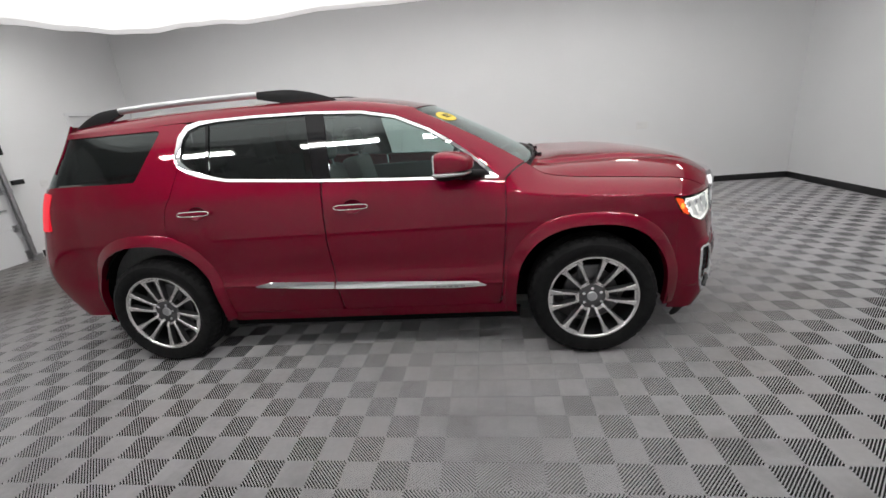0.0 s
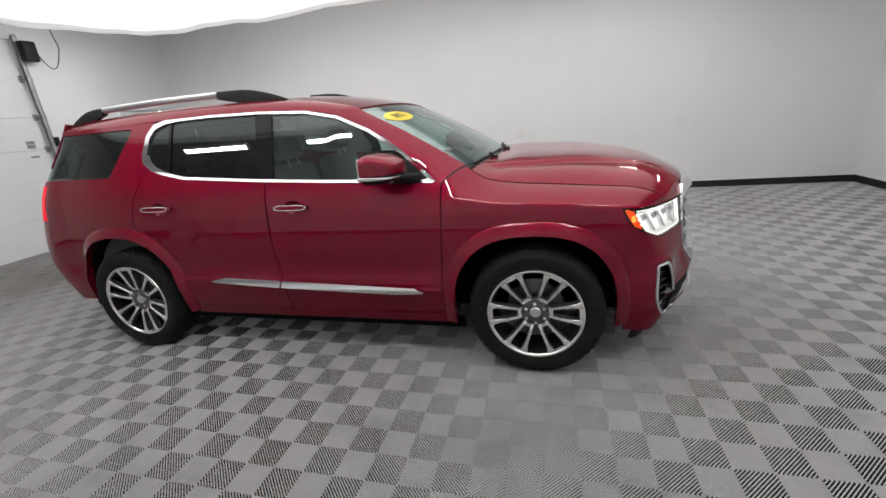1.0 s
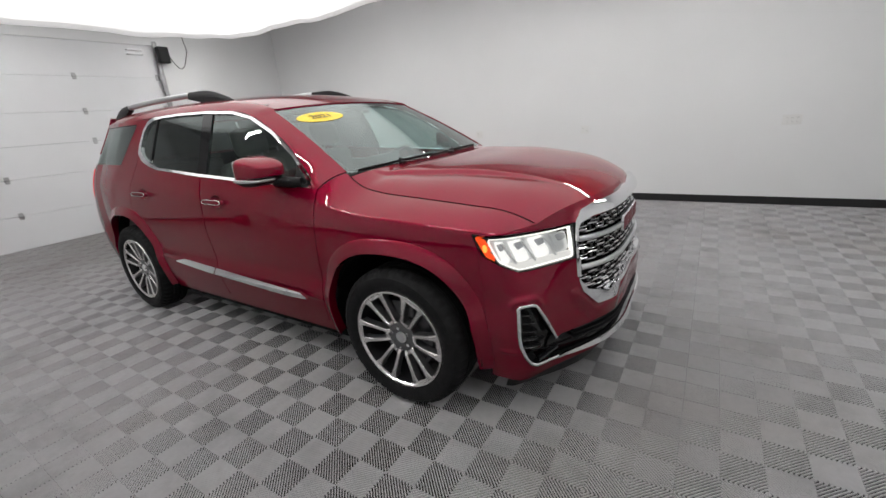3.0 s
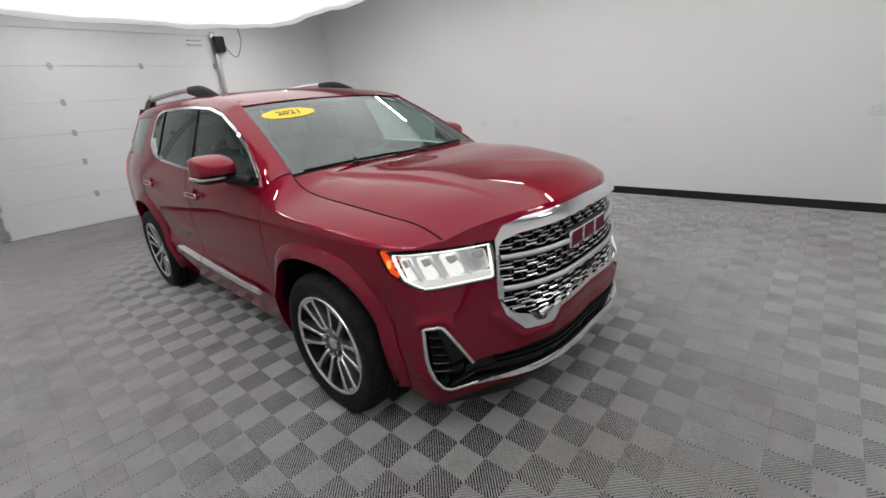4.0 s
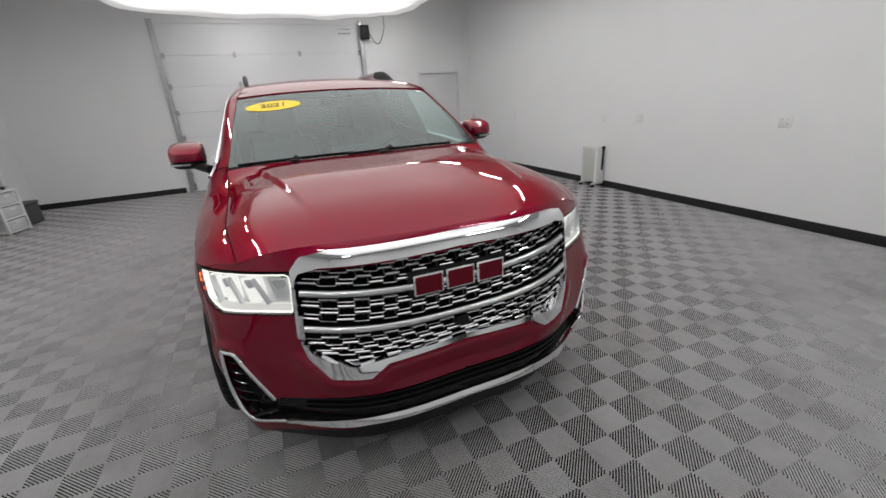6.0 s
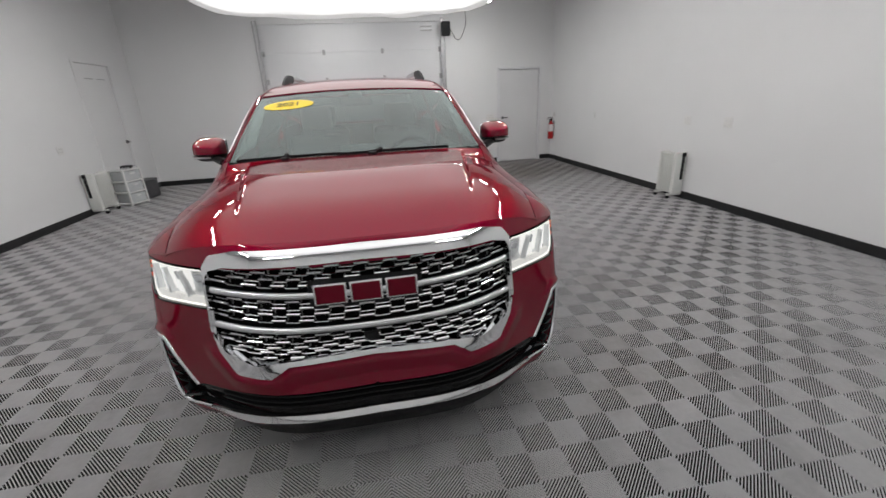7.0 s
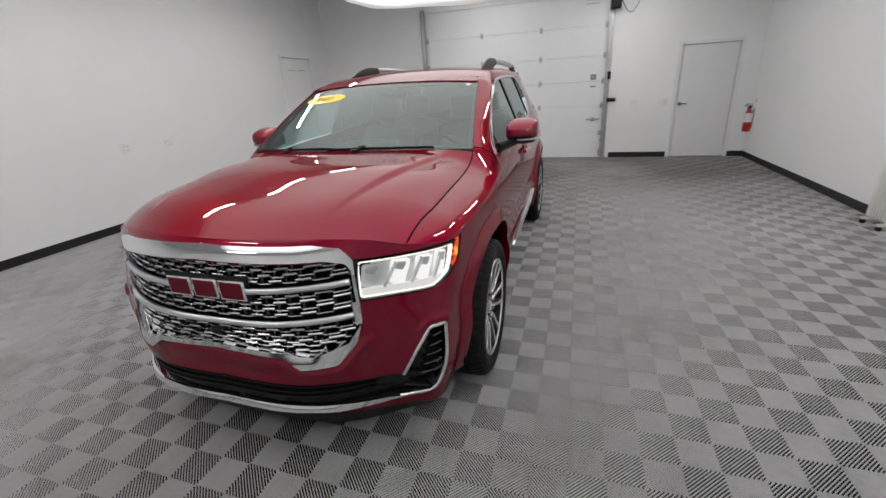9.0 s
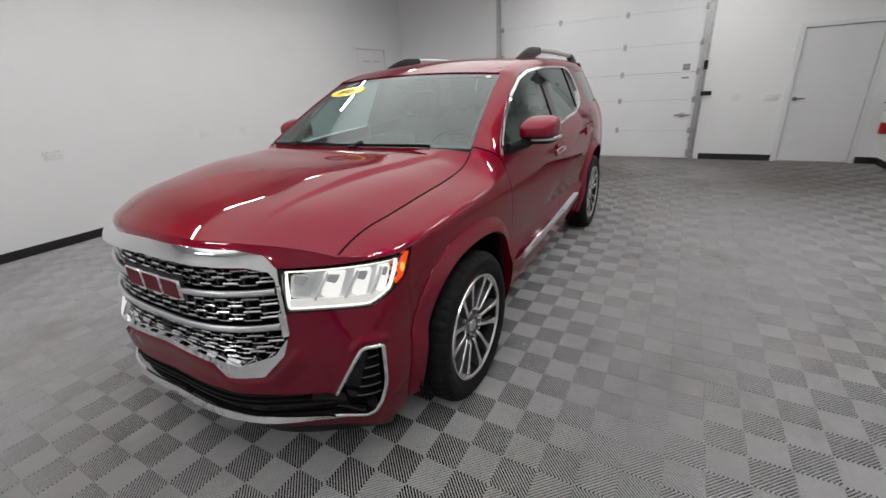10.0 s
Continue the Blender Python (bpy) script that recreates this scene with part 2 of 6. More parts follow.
def add_panel(bm, fn, u0, u1, v0, v1, step, phi, side=1, off=0.0, flange=0.012, mat=0, vstep=None):
    """The part of the surface fn(u, v) where phi < 0, clipped cleanly on a fine grid, with its edge turned inwards.
    fn gives points of the car's right side (y < 0); side=-1 mirrors it to the left. off lifts it along the normal."""
    nu, nv = max(2, int(round((u1 - u0) / step)) + 1), max(2, int(round((v1 - v0) / (vstep or step))) + 1)
    U, V = np.meshgrid(np.linspace(u0, u1, nu), np.linspace(v0, v1, nv), indexing="ij")
    F = phi(U, V) if phi else np.full(U.shape, -1.0)
    F = np.where(np.abs(F) < 1e-6, -1e-6, F)
    uv, index, faces = [], {}, []

    def vert(key, u, v):
        if key not in index:
            index[key] = len(uv)
            uv.append((u, v))
        return index[key]
    for i in range(nu - 1):
        for j in range(nv - 1):
            c = ((i, j), (i + 1, j), (i + 1, j + 1), (i, j + 1))
            f = [F[k] for k in c]
            if min(f) >= 0:
                continue
            poly = []
            for k in range(4):
                a, b, fa, fb = c[k], c[(k + 1) % 4], f[k], f[(k + 1) % 4]
                if fa < 0:
                    poly.append(vert(a, U[a], V[a]))
                if (fa < 0) != (fb < 0):
                    t = fa / (fa - fb)
                    key = (a, b) if a < b else (b, a)
                    poly.append(vert(key, U[a] + (U[b] - U[a]) * t, V[a] + (V[b] - V[a]) * t))
            if len(poly) > 2:
                faces.append(poly)
    if not uv:
        return []
    uv = np.array(uv)
    P = fn(uv[:, 0], uv[:, 1])
    N = surface_normal(fn, uv[:, 0], uv[:, 1])
    P = P + N * (off(uv[:, 0], uv[:, 1])[:, None] if callable(off) else off)
    if side < 0:
        P, N = P * (1, -1, 1), N * (1, -1, 1)
    vs = [bm.verts.new(p) for p in P]
    made, count = [], {}
    for poly in faces:
        if len(set(poly)) < 3:
            continue
        # orient along the surface normal
        a, b, c = P[poly[0]], P[poly[1]], P[poly[2]]
        nn = np.zeros(3)
        for k in range(len(poly)):
            nn += np.cross(P[poly[k - 1]], P[poly[k]])
        if nn @ N[poly[0]] < 0:
            poly = poly[::-1]
        try:
            f = bm.faces.new([vs[k] for k in poly])
        except ValueError:
            continue
        f.material_index, f.smooth = mat, True
        made.append(f)
        for k in range(len(poly)):
            e = (poly[k - 1], poly[k])
            count[e] = count.get(e, 0) + 1
    if flange:
        inner = {}
        for (a, b) in list(count):
            if (b, a) in count:
                continue
            for k in (a, b):
                if k not in inner:
                    inner[k] = (bm.verts.new(P[k]), bm.verts.new(P[k] - N[k] * flange))
            try:
                f = bm.faces.new((inner[b][0], inner[a][0], inner[a][1], inner[b][1]))
                f.material_index = mat
            except ValueError:
                pass
    return made


def surface_normal(fn, u, v):
    e = 1e-3
    du, dv = fn(u + e, v) - fn(u - e, v), fn(u, v + e) - fn(u, v - e)
    n = np.cross(du, dv)
    n /= np.linalg.norm(n, axis=-1, keepdims=True) + 1e-12
    # outwards: away from the car's spine
    p = fn(u, v)
    c = np.stack([np.clip(p[..., 0], -1.9, 1.75), np.zeros_like(u), np.full_like(u, 0.8)], -1)
    s = np.sign(np.sum((p - c) * n, -1, keepdims=True))
    return n * np.where(s == 0, 1, s)


# ---------------- the room ----------------
def wall_paint():
    m = plain("wall_paint", (0.74, 0.745, 0.75), 0.62, 0, 0.02, 0.9, 0.12, 140)
    return m


WALL = wall_paint()
CEIL = plain("ceiling_paint", (0.55, 0.55, 0.56), 0.8, 0, 0.04, 1.5)
BASE = plain("black_vinyl_base", (0.012, 0.012, 0.013), 0.45, 0, 0.2, 6)
LEAF = plain("door_leaf_paint", (0.67, 0.67, 0.68), 0.45, 0, 0.02, 2.0, 0.05, 200)
DOOR_PAINT = plain("door_paint", (0.70, 0.705, 0.72), 0.45, 0, 0.02, 2.0, 0.05, 200)
STEEL = plain("galvanised_track", (0.42, 0.42, 0.43), 0.4, 0.8, 0.15, 14)
NOTICE = plain("printed_notice", (0.22, 0.22, 0.23), 0.6, 0, 0.5, 60)
PLASTIC = plain("white_plastic", (0.72, 0.72, 0.71), 0.4)
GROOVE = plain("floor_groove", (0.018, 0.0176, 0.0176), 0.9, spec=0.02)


def place_noise(nt, geo, scale, detail=4.0, rough=0.55):
    n = nt.nodes.new("ShaderNodeTexNoise")
    n.inputs["Scale"].default_value, n.inputs["Detail"].default_value, n.inputs["Roughness"].default_value = scale, detail, rough
    nt.links.new(geo.outputs["Position"], n.inputs["Vector"])
    return n


def colour_mix(nt, fac, a, b):
    mix = nt.nodes.new("ShaderNodeMix")
    mix.data_type = "RGBA"
    nt.links.new(fac, mix.inputs[0])
    for k, v in ((6, a), (7, b)):
        if isinstance(v, tuple):
            mix.inputs[k].default_value = (*v, 1)
        else:
            nt.links.new(v, mix.inputs[k])
    return mix.outputs[2]


def two(nt, op, a, b):
    n = nt.nodes.new("ShaderNodeMath")
    n.operation = op
    for k, v in ((0, a), (1, b)):
        if isinstance(v, (int, float)):
            n.inputs[k].default_value = v
        else:
            nt.links.new(v, n.inputs[k])
    return n.outputs[0]


def stained(nt, a, b, brown, grime_and_door_tone):
    """Colour of the tiles: two greys in large and small patches, brownish dirt trodden in
    and grimy greyer patches all over, darker grey towards the overhead door."""
    geo = nt.nodes.new("ShaderNodeNewGeometry")
    n1, n2, n3 = place_noise(nt, geo, 1.1, 5.0), place_noise(nt, geo, 34.0, 4.0), place_noise(nt, geo, 0.55, 6.0, 0.65)
    grey = colour_mix(nt, two(nt, "ADD", mapped(nt, n1.outputs["Fac"], 0, 0.6), mapped(nt, n2.outputs["Fac"], 0, 0.4)), a, b)
    worn = colour_mix(nt, mapped(nt, n3.outputs["Fac"], 0, 0.45, 0.5, 0.75), grey, brown)
    n4 = place_noise(nt, geo, 1.7, 7.0, 0.72)
    spots = mapped(nt, n4.outputs["Fac"], 0.0, 0.42, 0.50, 0.72)
    # the darker grey also grows unevenly towards the overhead door and towards +y
    sep = nt.nodes.new("ShaderNodeSeparateXYZ")
    nt.links.new(geo.outputs["Position"], sep.inputs[0])
    door_ramp = two(nt, "MULTIPLY", mapped(nt, sep.outputs[0], 0.0, 1.0, -1.6, -4.2), mapped(nt, sep.outputs[1], 0.25, 1.0, -2.4, 0.6))
    door_tone = two(nt, "MULTIPLY", door_ramp, mapped(nt, n3.outputs["Fac"], 0.45, 0.95, 0.35, 0.6))
    return colour_mix(nt, two(nt, "MAXIMUM", spots, door_tone), worn, grime_and_door_tone), n2


def rib_material():
    m, nt, p = material("floor_rib_plastic")
    col, n2 = stained(nt, (0.44, 0.44, 0.45), (0.55, 0.547, 0.555), (0.34, 0.305, 0.28), (0.20, 0.19, 0.182))
    nt.links.new(col, p.inputs["Base Color"])
    nt.links.new(mapped(nt, n2.outputs["Fac"], 0.30, 0.46), p.inputs["Roughness"])
    p.inputs["Specular IOR Level"].default_value = 0.02
    return m


RIB = rib_material()


def opening_wall(name, label, x0, x1, y0, y1, holes, axis):
    """A wall of boxes round rectangular openings; holes are (a, b, top) along the wall, from the floor."""
    bm = bmesh.new()
    lo, hi = (x0, x1) if axis == "x" else (y0, y1)
    cuts = sorted(holes)
    at = lo

    def piece(a, b, z0, z1):
        if axis == "x":
            add_box(bm, a, b, y0, y1, z0, z1)
        else:
            add_box(bm, x0, x1, a, b, z0, z1)
    for a, b, top in cuts:
        piece(at, a, 0, ZC)
        piece(a, b, top, ZC)
        at = b
    piece(at, hi, 0, ZC)
    return tagged(part(name, bm, WALL), label, "wall", kind="structure")


T = 0.16
GD = (-1.92, 1.84, 3.02)          # garage door opening
MD = (3.115, 4.05, 2.03)           # door beside it
SD = (-5.20, -4.24, 2.30)         # door in the south wall
wall_w = opening_wall("wall_west", "pale grey painted wall around the overhead door", X0 - T, X0, Y0 - T, Y1 + T, [GD, MD], "y")
wall_e = opening_wall("wall_east", "plain pale grey painted wall", X1, X1 + T, Y0 - T, Y1 + T, [], "y")
wall_n = opening_wall("wall_north", "long plain pale grey painted wall with outlets", X0, X1, Y1, Y1 + T, [], "x")
wall_s = opening_wall("wall_south", "long pale grey painted wall with a door", X0, X1, Y0 - T, Y0, [SD], "x")
tagged(part("ceiling", box(X0 - T, X1 + T, Y0 - T, Y1 + T, ZC, ZC + 0.15), CEIL), "grey painted ceiling above the light cloth", "ceiling", kind="structure")


def baseboard(name, x0, x1, y0, y1):
    bm = box(x0, x1, y0, y1, 0.0, 0.102, 0.004, 1)
    tagged(part(name, bm, BASE), "black vinyl baseboard along the wall foot", "baseboard", kind="structure")


bt = 0.012
baseboard("baseboard_north", X0 + bt, X1 - bt, Y1 - bt, Y1)
baseboard("baseboard_south_1", X0 + bt, SD[0] - 0.07, Y0, Y0 + bt)
baseboard("baseboard_south_2", SD[1] + 0.07, X1 - bt, Y0, Y0 + bt)
baseboard("baseboard_east", X1 - bt, X1, Y0, Y1)
baseboard("baseboard_west_1", X0, X0 + bt, Y0, GD[0] - 0.12)
baseboard("baseboard_west_2", X0, X0 + bt, GD[1] + 0.14, MD[0] - 0.07)
baseboard("baseboard_west_3", X0, X0 + bt, MD[1] + 0.07, Y1)


def overhead_door():
    d = thing("garage_door", "white insulated sectional overhead door, closed", "garage door", kind="structure")
    seams = [0.0, 0.50, 1.035, 1.495, 1.96, 2.49, 3.02]
    for a, b in zip(seams, seams[1:]):
        bm = box(X0 - 0.075, X0 - 0.03, GD[0] - 0.03, GD[1] + 0.03, a + 0.0012, b - 0.0012, 0.004, 2)
        part("door_section", bm, DOOR_PAINT, d)
    part("bottom_seal", box(X0 - 0.07, X0 - 0.035, GD[0], GD[1], 0.0, 0.012), BLACK, d)
    # hinges on the seams
    for z in seams[1:-1]:
        for y in (GD[0] + 0.07, -0.66, 0.545, GD[1] - 0.07):
            bm = bmesh.new()
            add_box(bm, X0 - 0.031, X0 - 0.022, y - 0.028, y + 0.028, z - 0.05, z + 0.05, 0.003, 1)
            add_cyl(bm, (X0 - 0.02, y - 0.032, z), (X0 - 0.02, y + 0.032, z), 0.009, 10)
            part("hinge", bm, STEEL, d)
    # label plates and the lock bolt
    for z, h in ((1.605, 0.022), (1.55, 0.028), (1.40, 0.014)):
        part("label_plate", box(X0 - 0.031, X0 - 0.027, 1.53, 1.64, z - h, z + h), NOTICE, d, "small grey printed notice")
    bm = box(X0 - 0.03, X0 - 0.01, 1.50, 1.75, 0.76, 0.785, 0.004, 1)
    add_box(bm, X0 - 0.03, X0 - 0.004, 1.58, 1.66, 0.735, 0.81, 0.004, 1)
    part("slide_lock", bm, STEEL, d)
    for y in (GD[0] + 0.02, GD[1] - 0.02):
        part("corner_bracket", box(X0 - 0.03, X0 - 0.018, y - 0.05, y + 0.05, 0.03, 0.16, 0.003, 1), STEEL, d)


def door_track(y, s):
    t = thing("door_track", "galvanised vertical roller track beside the overhead door", "door track", group="door tracks")
    bm = bmesh.new()
    add_box(bm, X0 + 0.002, X0 + 0.008, y, y + s * 0.055, 0.0, 3.08)
    add_box(bm, X0 + 0.008, X0 + 0.075, y, y + s * 0.006, 0.0, 3.08)
    part("angle_iron", bm, STEEL, t)
    bm = bmesh.new()
    for a in (0.028, 0.072):
        add_box(bm, X0 + a, X0 + a + 0.004, y - s * 0.045, y - s * 0.006, 0.05, 3.08)
    add_box(bm, X0 + 0.032, X0 + 0.072, y - s * 0.010, y - s * 0.006, 0.05, 3.08)
    part("roller_channel", bm, STEEL, t)
    for z in (0.35, 0.52, 1.03, 1.5, 1.96, 2.49):
        part("bracket", box(X0 + 0.009, X0 + 0.05, y - s * 0.06, y + s * 0.04, z - 0.03, z + 0.03, 0.004, 1), STEEL, t)
    part("foot", box(X0 + 0.002, X0 + 0.09, y - s * 0.03, y + s * 0.06, 0.0, 0.09, 0.004, 1), STEEL, t)


def hinged_door(name, label, m, w, h, handle_side, leaf, trim):
    """A flush door in its frame; local x along the wall, y into the room, z up."""
    d = thing(name, label, "door", m, kind="structure")
    part("door_leaf", box(0.012, w - 0.012, -0.06, -0.022, 0.012, h - 0.01, 0.002, 1), leaf, d)
    for a, b in ((-0.055, 0.004), (w - 0.004, w + 0.055)):
        part("door_jamb", box(a, b, -0.06, 0.014, 0, h + 0.05, 0.004, 1), trim, d)
    part("door_header", box(0.005, w - 0.005, -0.06, 0.014, h - 0.002, h + 0.05, 0.004, 1), trim, d)
    part("threshold", box(0.005, w - 0.005, -0.06, 0.01, 0.0, 0.010), STEEL, d)
    bm = bmesh.new()
    hx = 0.07 if handle_side < 0 else w - 0.07
    add_cyl(bm, (hx, -0.008, 1.0), (hx, 0.006, 1.0), 0.032, 20)
    add_cyl(bm, (hx, 0.0, 1.0), (hx, 0.055, 1.0), 0.010, 12)
    add_box(bm, min(hx, hx - handle_side * 0.115), max(hx, hx - handle_side * 0.115), 0.046, 0.062, 0.99, 1.012, 0.006, 2)
    part("door_handle", bm, GUNMETAL, d, angle=50)
    for z in (0.25, 1.05, 1.82):
        part("door_hinge", box(w - 0.016 if handle_side < 0 else 0.004, w - 0.004 if handle_side < 0 else 0.016, -0.006, 0.004, z - 0.05, z + 0.05), SATIN, d)
    return d


overhead_door()
door_track(GD[0] + 0.0, -1)
door_track(GD[1] + 0.0, 1)
hinged_door("door_1", "pale grey flush steel door with a lever handle, closed", pose(X0, MD[1], 0, 0, 0, -90), MD[1] - MD[0], MD[2], 1, LEAF, DOOR_PAINT)
side_door = hinged_door("door_2", "flush door painted like the wall with two slim vents, closed", pose(SD[0], Y0, 0), SD[1] - SD[0], SD[2], -1, WALL, WALL)
for vx in (0.16, 0.50):
    part("vent_slot", box(vx, vx + 0.24, -0.024, -0.018, 2.06, 2.075, 0.002, 1), STEEL, side_door)


def opener():
    d = thing("door_opener", "black jackshaft opener box with a loose cable on the wall", "door opener")
    bm = box(X0 + 0.075, X0 + 0.20, 1.80, 1.98, 2.72, 2.99, 0.02, 3)
    part("housing", bm, BLACK, d, angle=40)
    part("mounting_plate", box(X0, X0 + 0.078, 1.84, 1.95, 2.75, 2.97), STEEL, d)
    path = [(X0 + 0.14, 1.98 + 0.05 * math.sin(a * 0.5) + 0.30 * a / math.pi, 2.86 - 0.27 * math.sin(a) + 0.10 * a / math.pi) for a in np.linspace(0, math.pi, 15)]
    path += [(X0 + 0.1, 2.33, 3.1), (X0 + 0.03, 2.33, 3.4), (X0 + 0.02, 2.33, ZC)]
    part("cable", add_sweep(bmesh.new(), path, ring_profile(0.006, 0.006, 6), normals=[(1, 0, 0.01)] * len(path)), BLACK, d, "thin dark hanging cable", smooth=True)
    bm = bmesh.new()
    for z in (2.86, 2.93):
        add_box(bm, X0 - 0.02, X0 + 0.03, 1.38, 1.62, z - 0.006, z + 0.006)
    part("strut", bm, STEEL, d)
    # safety sensors low and midway on the track
    part("sensor", box(X0 + 0.08, X0 + 0.12, 1.86, 2.02, 1.10, 1.17, 0.008, 2), GLOSS_BLACK, d)
    part("sensor", box(X0 + 0.08, X0 + 0.11, 1.84, 1.90, 1.52, 1.66, 0.006, 2), BLACK, d)


opener()


def outlet(m, w=0.075, h=0.118, gangs=1, group="wall outlets"):
    o = thing("wall_outlet", "white plastic electrical outlet plate on the painted wall", "outlet", m, group)
    W = w * gangs * (0.85 if gangs > 1 else 1)
    part("cover_plate", box(-W / 2, W / 2, 0, 0.007, -h / 2, h / 2, 0.003, 2), PLASTIC, o, angle=40)
    for g in range(gangs):
        x = (g - (gangs - 1) / 2) * 0.052
        for z in (-0.021, 0.021):
            bm = box(x - 0.016, x + 0.016, 0.006, 0.0095, z - 0.014, z + 0.014, 0.004, 2)
            for dx in (-0.006, 0.006):
                add_box(bm, x + dx - 0.001, x + dx + 0.001, 0.0094, 0.0099, z - 0.005, z + 0.006, mat=1)
            part("socket", bm, [PLASTIC, INK], o)
    return o


for x, g in ((3.49, 3), (1.02, 2), (-0.80, 2), (-1.48, 2), (-3.93, 1)):
    outlet(pose(x, Y1, 1.06, 0, 0, 180), gangs=g)
for x, g in ((1.12, 3), (-0.65, 2), (-1.30, 2), (-3.31, 2)):
    outlet(pose(x, Y0, 1.03), gangs=g)
outlet(pose(X0, 2.38, 1.05, 0, 0, -90), gangs=2)
outlet(pose(X0, 2.88, 1.04, 0, 0, -90), gangs=3)


def radiator(m, label, slot):
    """Oil-filled radiator: fins side by side, a dark control box at one end, feet with castors."""
    r = thing("oil_radiator", label, "heater", m, "oil radiators")
    CREAM = RAD_CREAM
    for i in range(7):
        x = -0.165 + i * 0.050
        bm = box(x - 0.011, x + 0.011, -0.075, 0.075, 0.075, 0.62, 0.010, 3)
        add_box(bm, x - 0.021, x + 0.021, -0.03, 0.03, 0.57, 0.61, 0.01, 2)
        add_box(bm, x - 0.022, x + 0.022, -0.03, 0.03, 0.09, 0.13, 0.01, 2)
        part("fin", bm, CREAM, r, angle=40)
    part("side_cover", box(-0.205, -0.18, -0.08, 0.08, 0.07, 0.635, 0.012, 3), CREAM, r, angle=40)
    part("control_box", box(0.150, 0.215, -0.08, 0.08, 0.06, 0.645, 0.018, 3), CREAM, r, angle=40)
    part("control_panel", box(0.211, 0.220, slot * 0.03 - 0.022, slot * 0.03 + 0.022, 0.27, 0.60, 0.004, 1), BLACK, r)
    part("carry_handle", box(0.185, 0.240, slot * 0.03 - 0.026, slot * 0.03 + 0.026, 0.585, 0.640, 0.010, 2), BLACK, r)
    for z in (0.40, 0.52):
        part("knob", add_cyl(bmesh.new(), (0.218, slot * 0.03, z), (0.236, slot * 0.03, z), 0.018, 16), BLACK, r)
    for x in (-0.15, 0.165):
        part("foot", box(x - 0.02, x + 0.02, -0.13, 0.13, 0.045, 0.075, 0.006, 2), CREAM, r)
        for y in (-0.11, 0.11):
            part("castor", add_cyl(bmesh.new(), (x - 0.015, y, 0.024), (x + 0.015, y, 0.024), 0.024, 14), BLACK, r)
    return r


RAD_CREAM = plain("cream_enamel", (0.68, 0.69, 0.665), 0.35, 0, 0.03, 10)
radiator(pose(-1.545, 4.285, 0, 0, 0, 0) @ Matrix.Diagonal((0.82, 1, 1, 1)), "cream oil-filled radiator standing at the north wall", 1)
radiator(pose(-3.72, -4.285, 0, 0, 0, 0), "cream oil-filled radiator beside the drawer tower", -1)


def drawer_tower(m):
    d = thing("drawer_tower", "white plastic tower of clear drawers with things on top", "drawers", m)
    CLEAR = plain("cloudy_plastic", (0.55, 0.57, 0.58), 0.25, 0, 0.05, 10)
    fr = bmesh.new()
    for x in (-0.19, 0.19):
        for y in (-0.17, 0.17):
            add_box(fr, x - 0.016, x + 0.016, y - 0.016, y + 0.016, 0.0, 0.60, 0.004, 1)
    for z in (0.03, 0.22, 0.41, 0.60):
        add_box(fr, -0.206, 0.206, -0.186, 0.186, z - 0.012, z + 0.012, 0.004, 1)
    part("frame", fr, PLASTIC, d, angle=40)
    for z in (0.045, 0.235, 0.425):
        dr = part("drawer", box(-0.165, 0.165, -0.165, 0.172, z, z + 0.15, 0.012, 2), CLEAR, d, "cloudy see-through drawer", angle=40)
        part("drawer_pull", box(-0.05, 0.05, 0.17, 0.19, z + 0.10, z + 0.12, 0.004, 1), PLASTIC, dr)


drawer_tower(pose(-4.23, -4.12, 0, 0, 0, -20) @ Matrix.Diagonal((0.88, 0.88, 1, 1)))


def small_case(m):
    c = thing("tool_case", "dark grey plastic case on the floor by the drawers", "case", m)
    G = plain("dark_grey_plastic", (0.06, 0.06, 0.065), 0.5, 0, 0.1, 15)
    part("body", box(-0.19, 0.19, -0.11, 0.11, 0.0, 0.30, 0.025, 3), G, c, angle=40)
    part("lid", box(-0.195, 0.195, -0.115, 0.115, 0.30, 0.345, 0.018, 3), G, c, angle=40)
    part("carry_handle", add_sweep(bmesh.new(), [(0.195, -0.05, 0.2), (0.235, -0.05, 0.2), (0.235, 0.05, 0.2), (0.195, 0.05, 0.2)], ring_profile(0.008, 0.008, 6)), BLACK, c)


small_case(pose(-4.70, -4.07, 0, 0, 0, -10))


def clipboard_pile(m):
    c = thing("folded_stand", "folded dark metal stand lying on the drawer tower", "stand", m)
    bm = bmesh.new()
    for y in (-0.06, 0.0, 0.07):
        add_cyl(bm, (-0.26, y, 0.012), (0.24, y * 0.5 + 0.02, 0.014), 0.010, 10)
    part("tubes", bm, STEEL, c, smooth=True)
    part("clamp", box(-0.06, 0.06, -0.07, 0.09, 0.0, 0.045, 0.01, 2), BLACK, c)


clipboard_pile(pose(-4.28, -4.10, 0.612, 0, 0, 12))


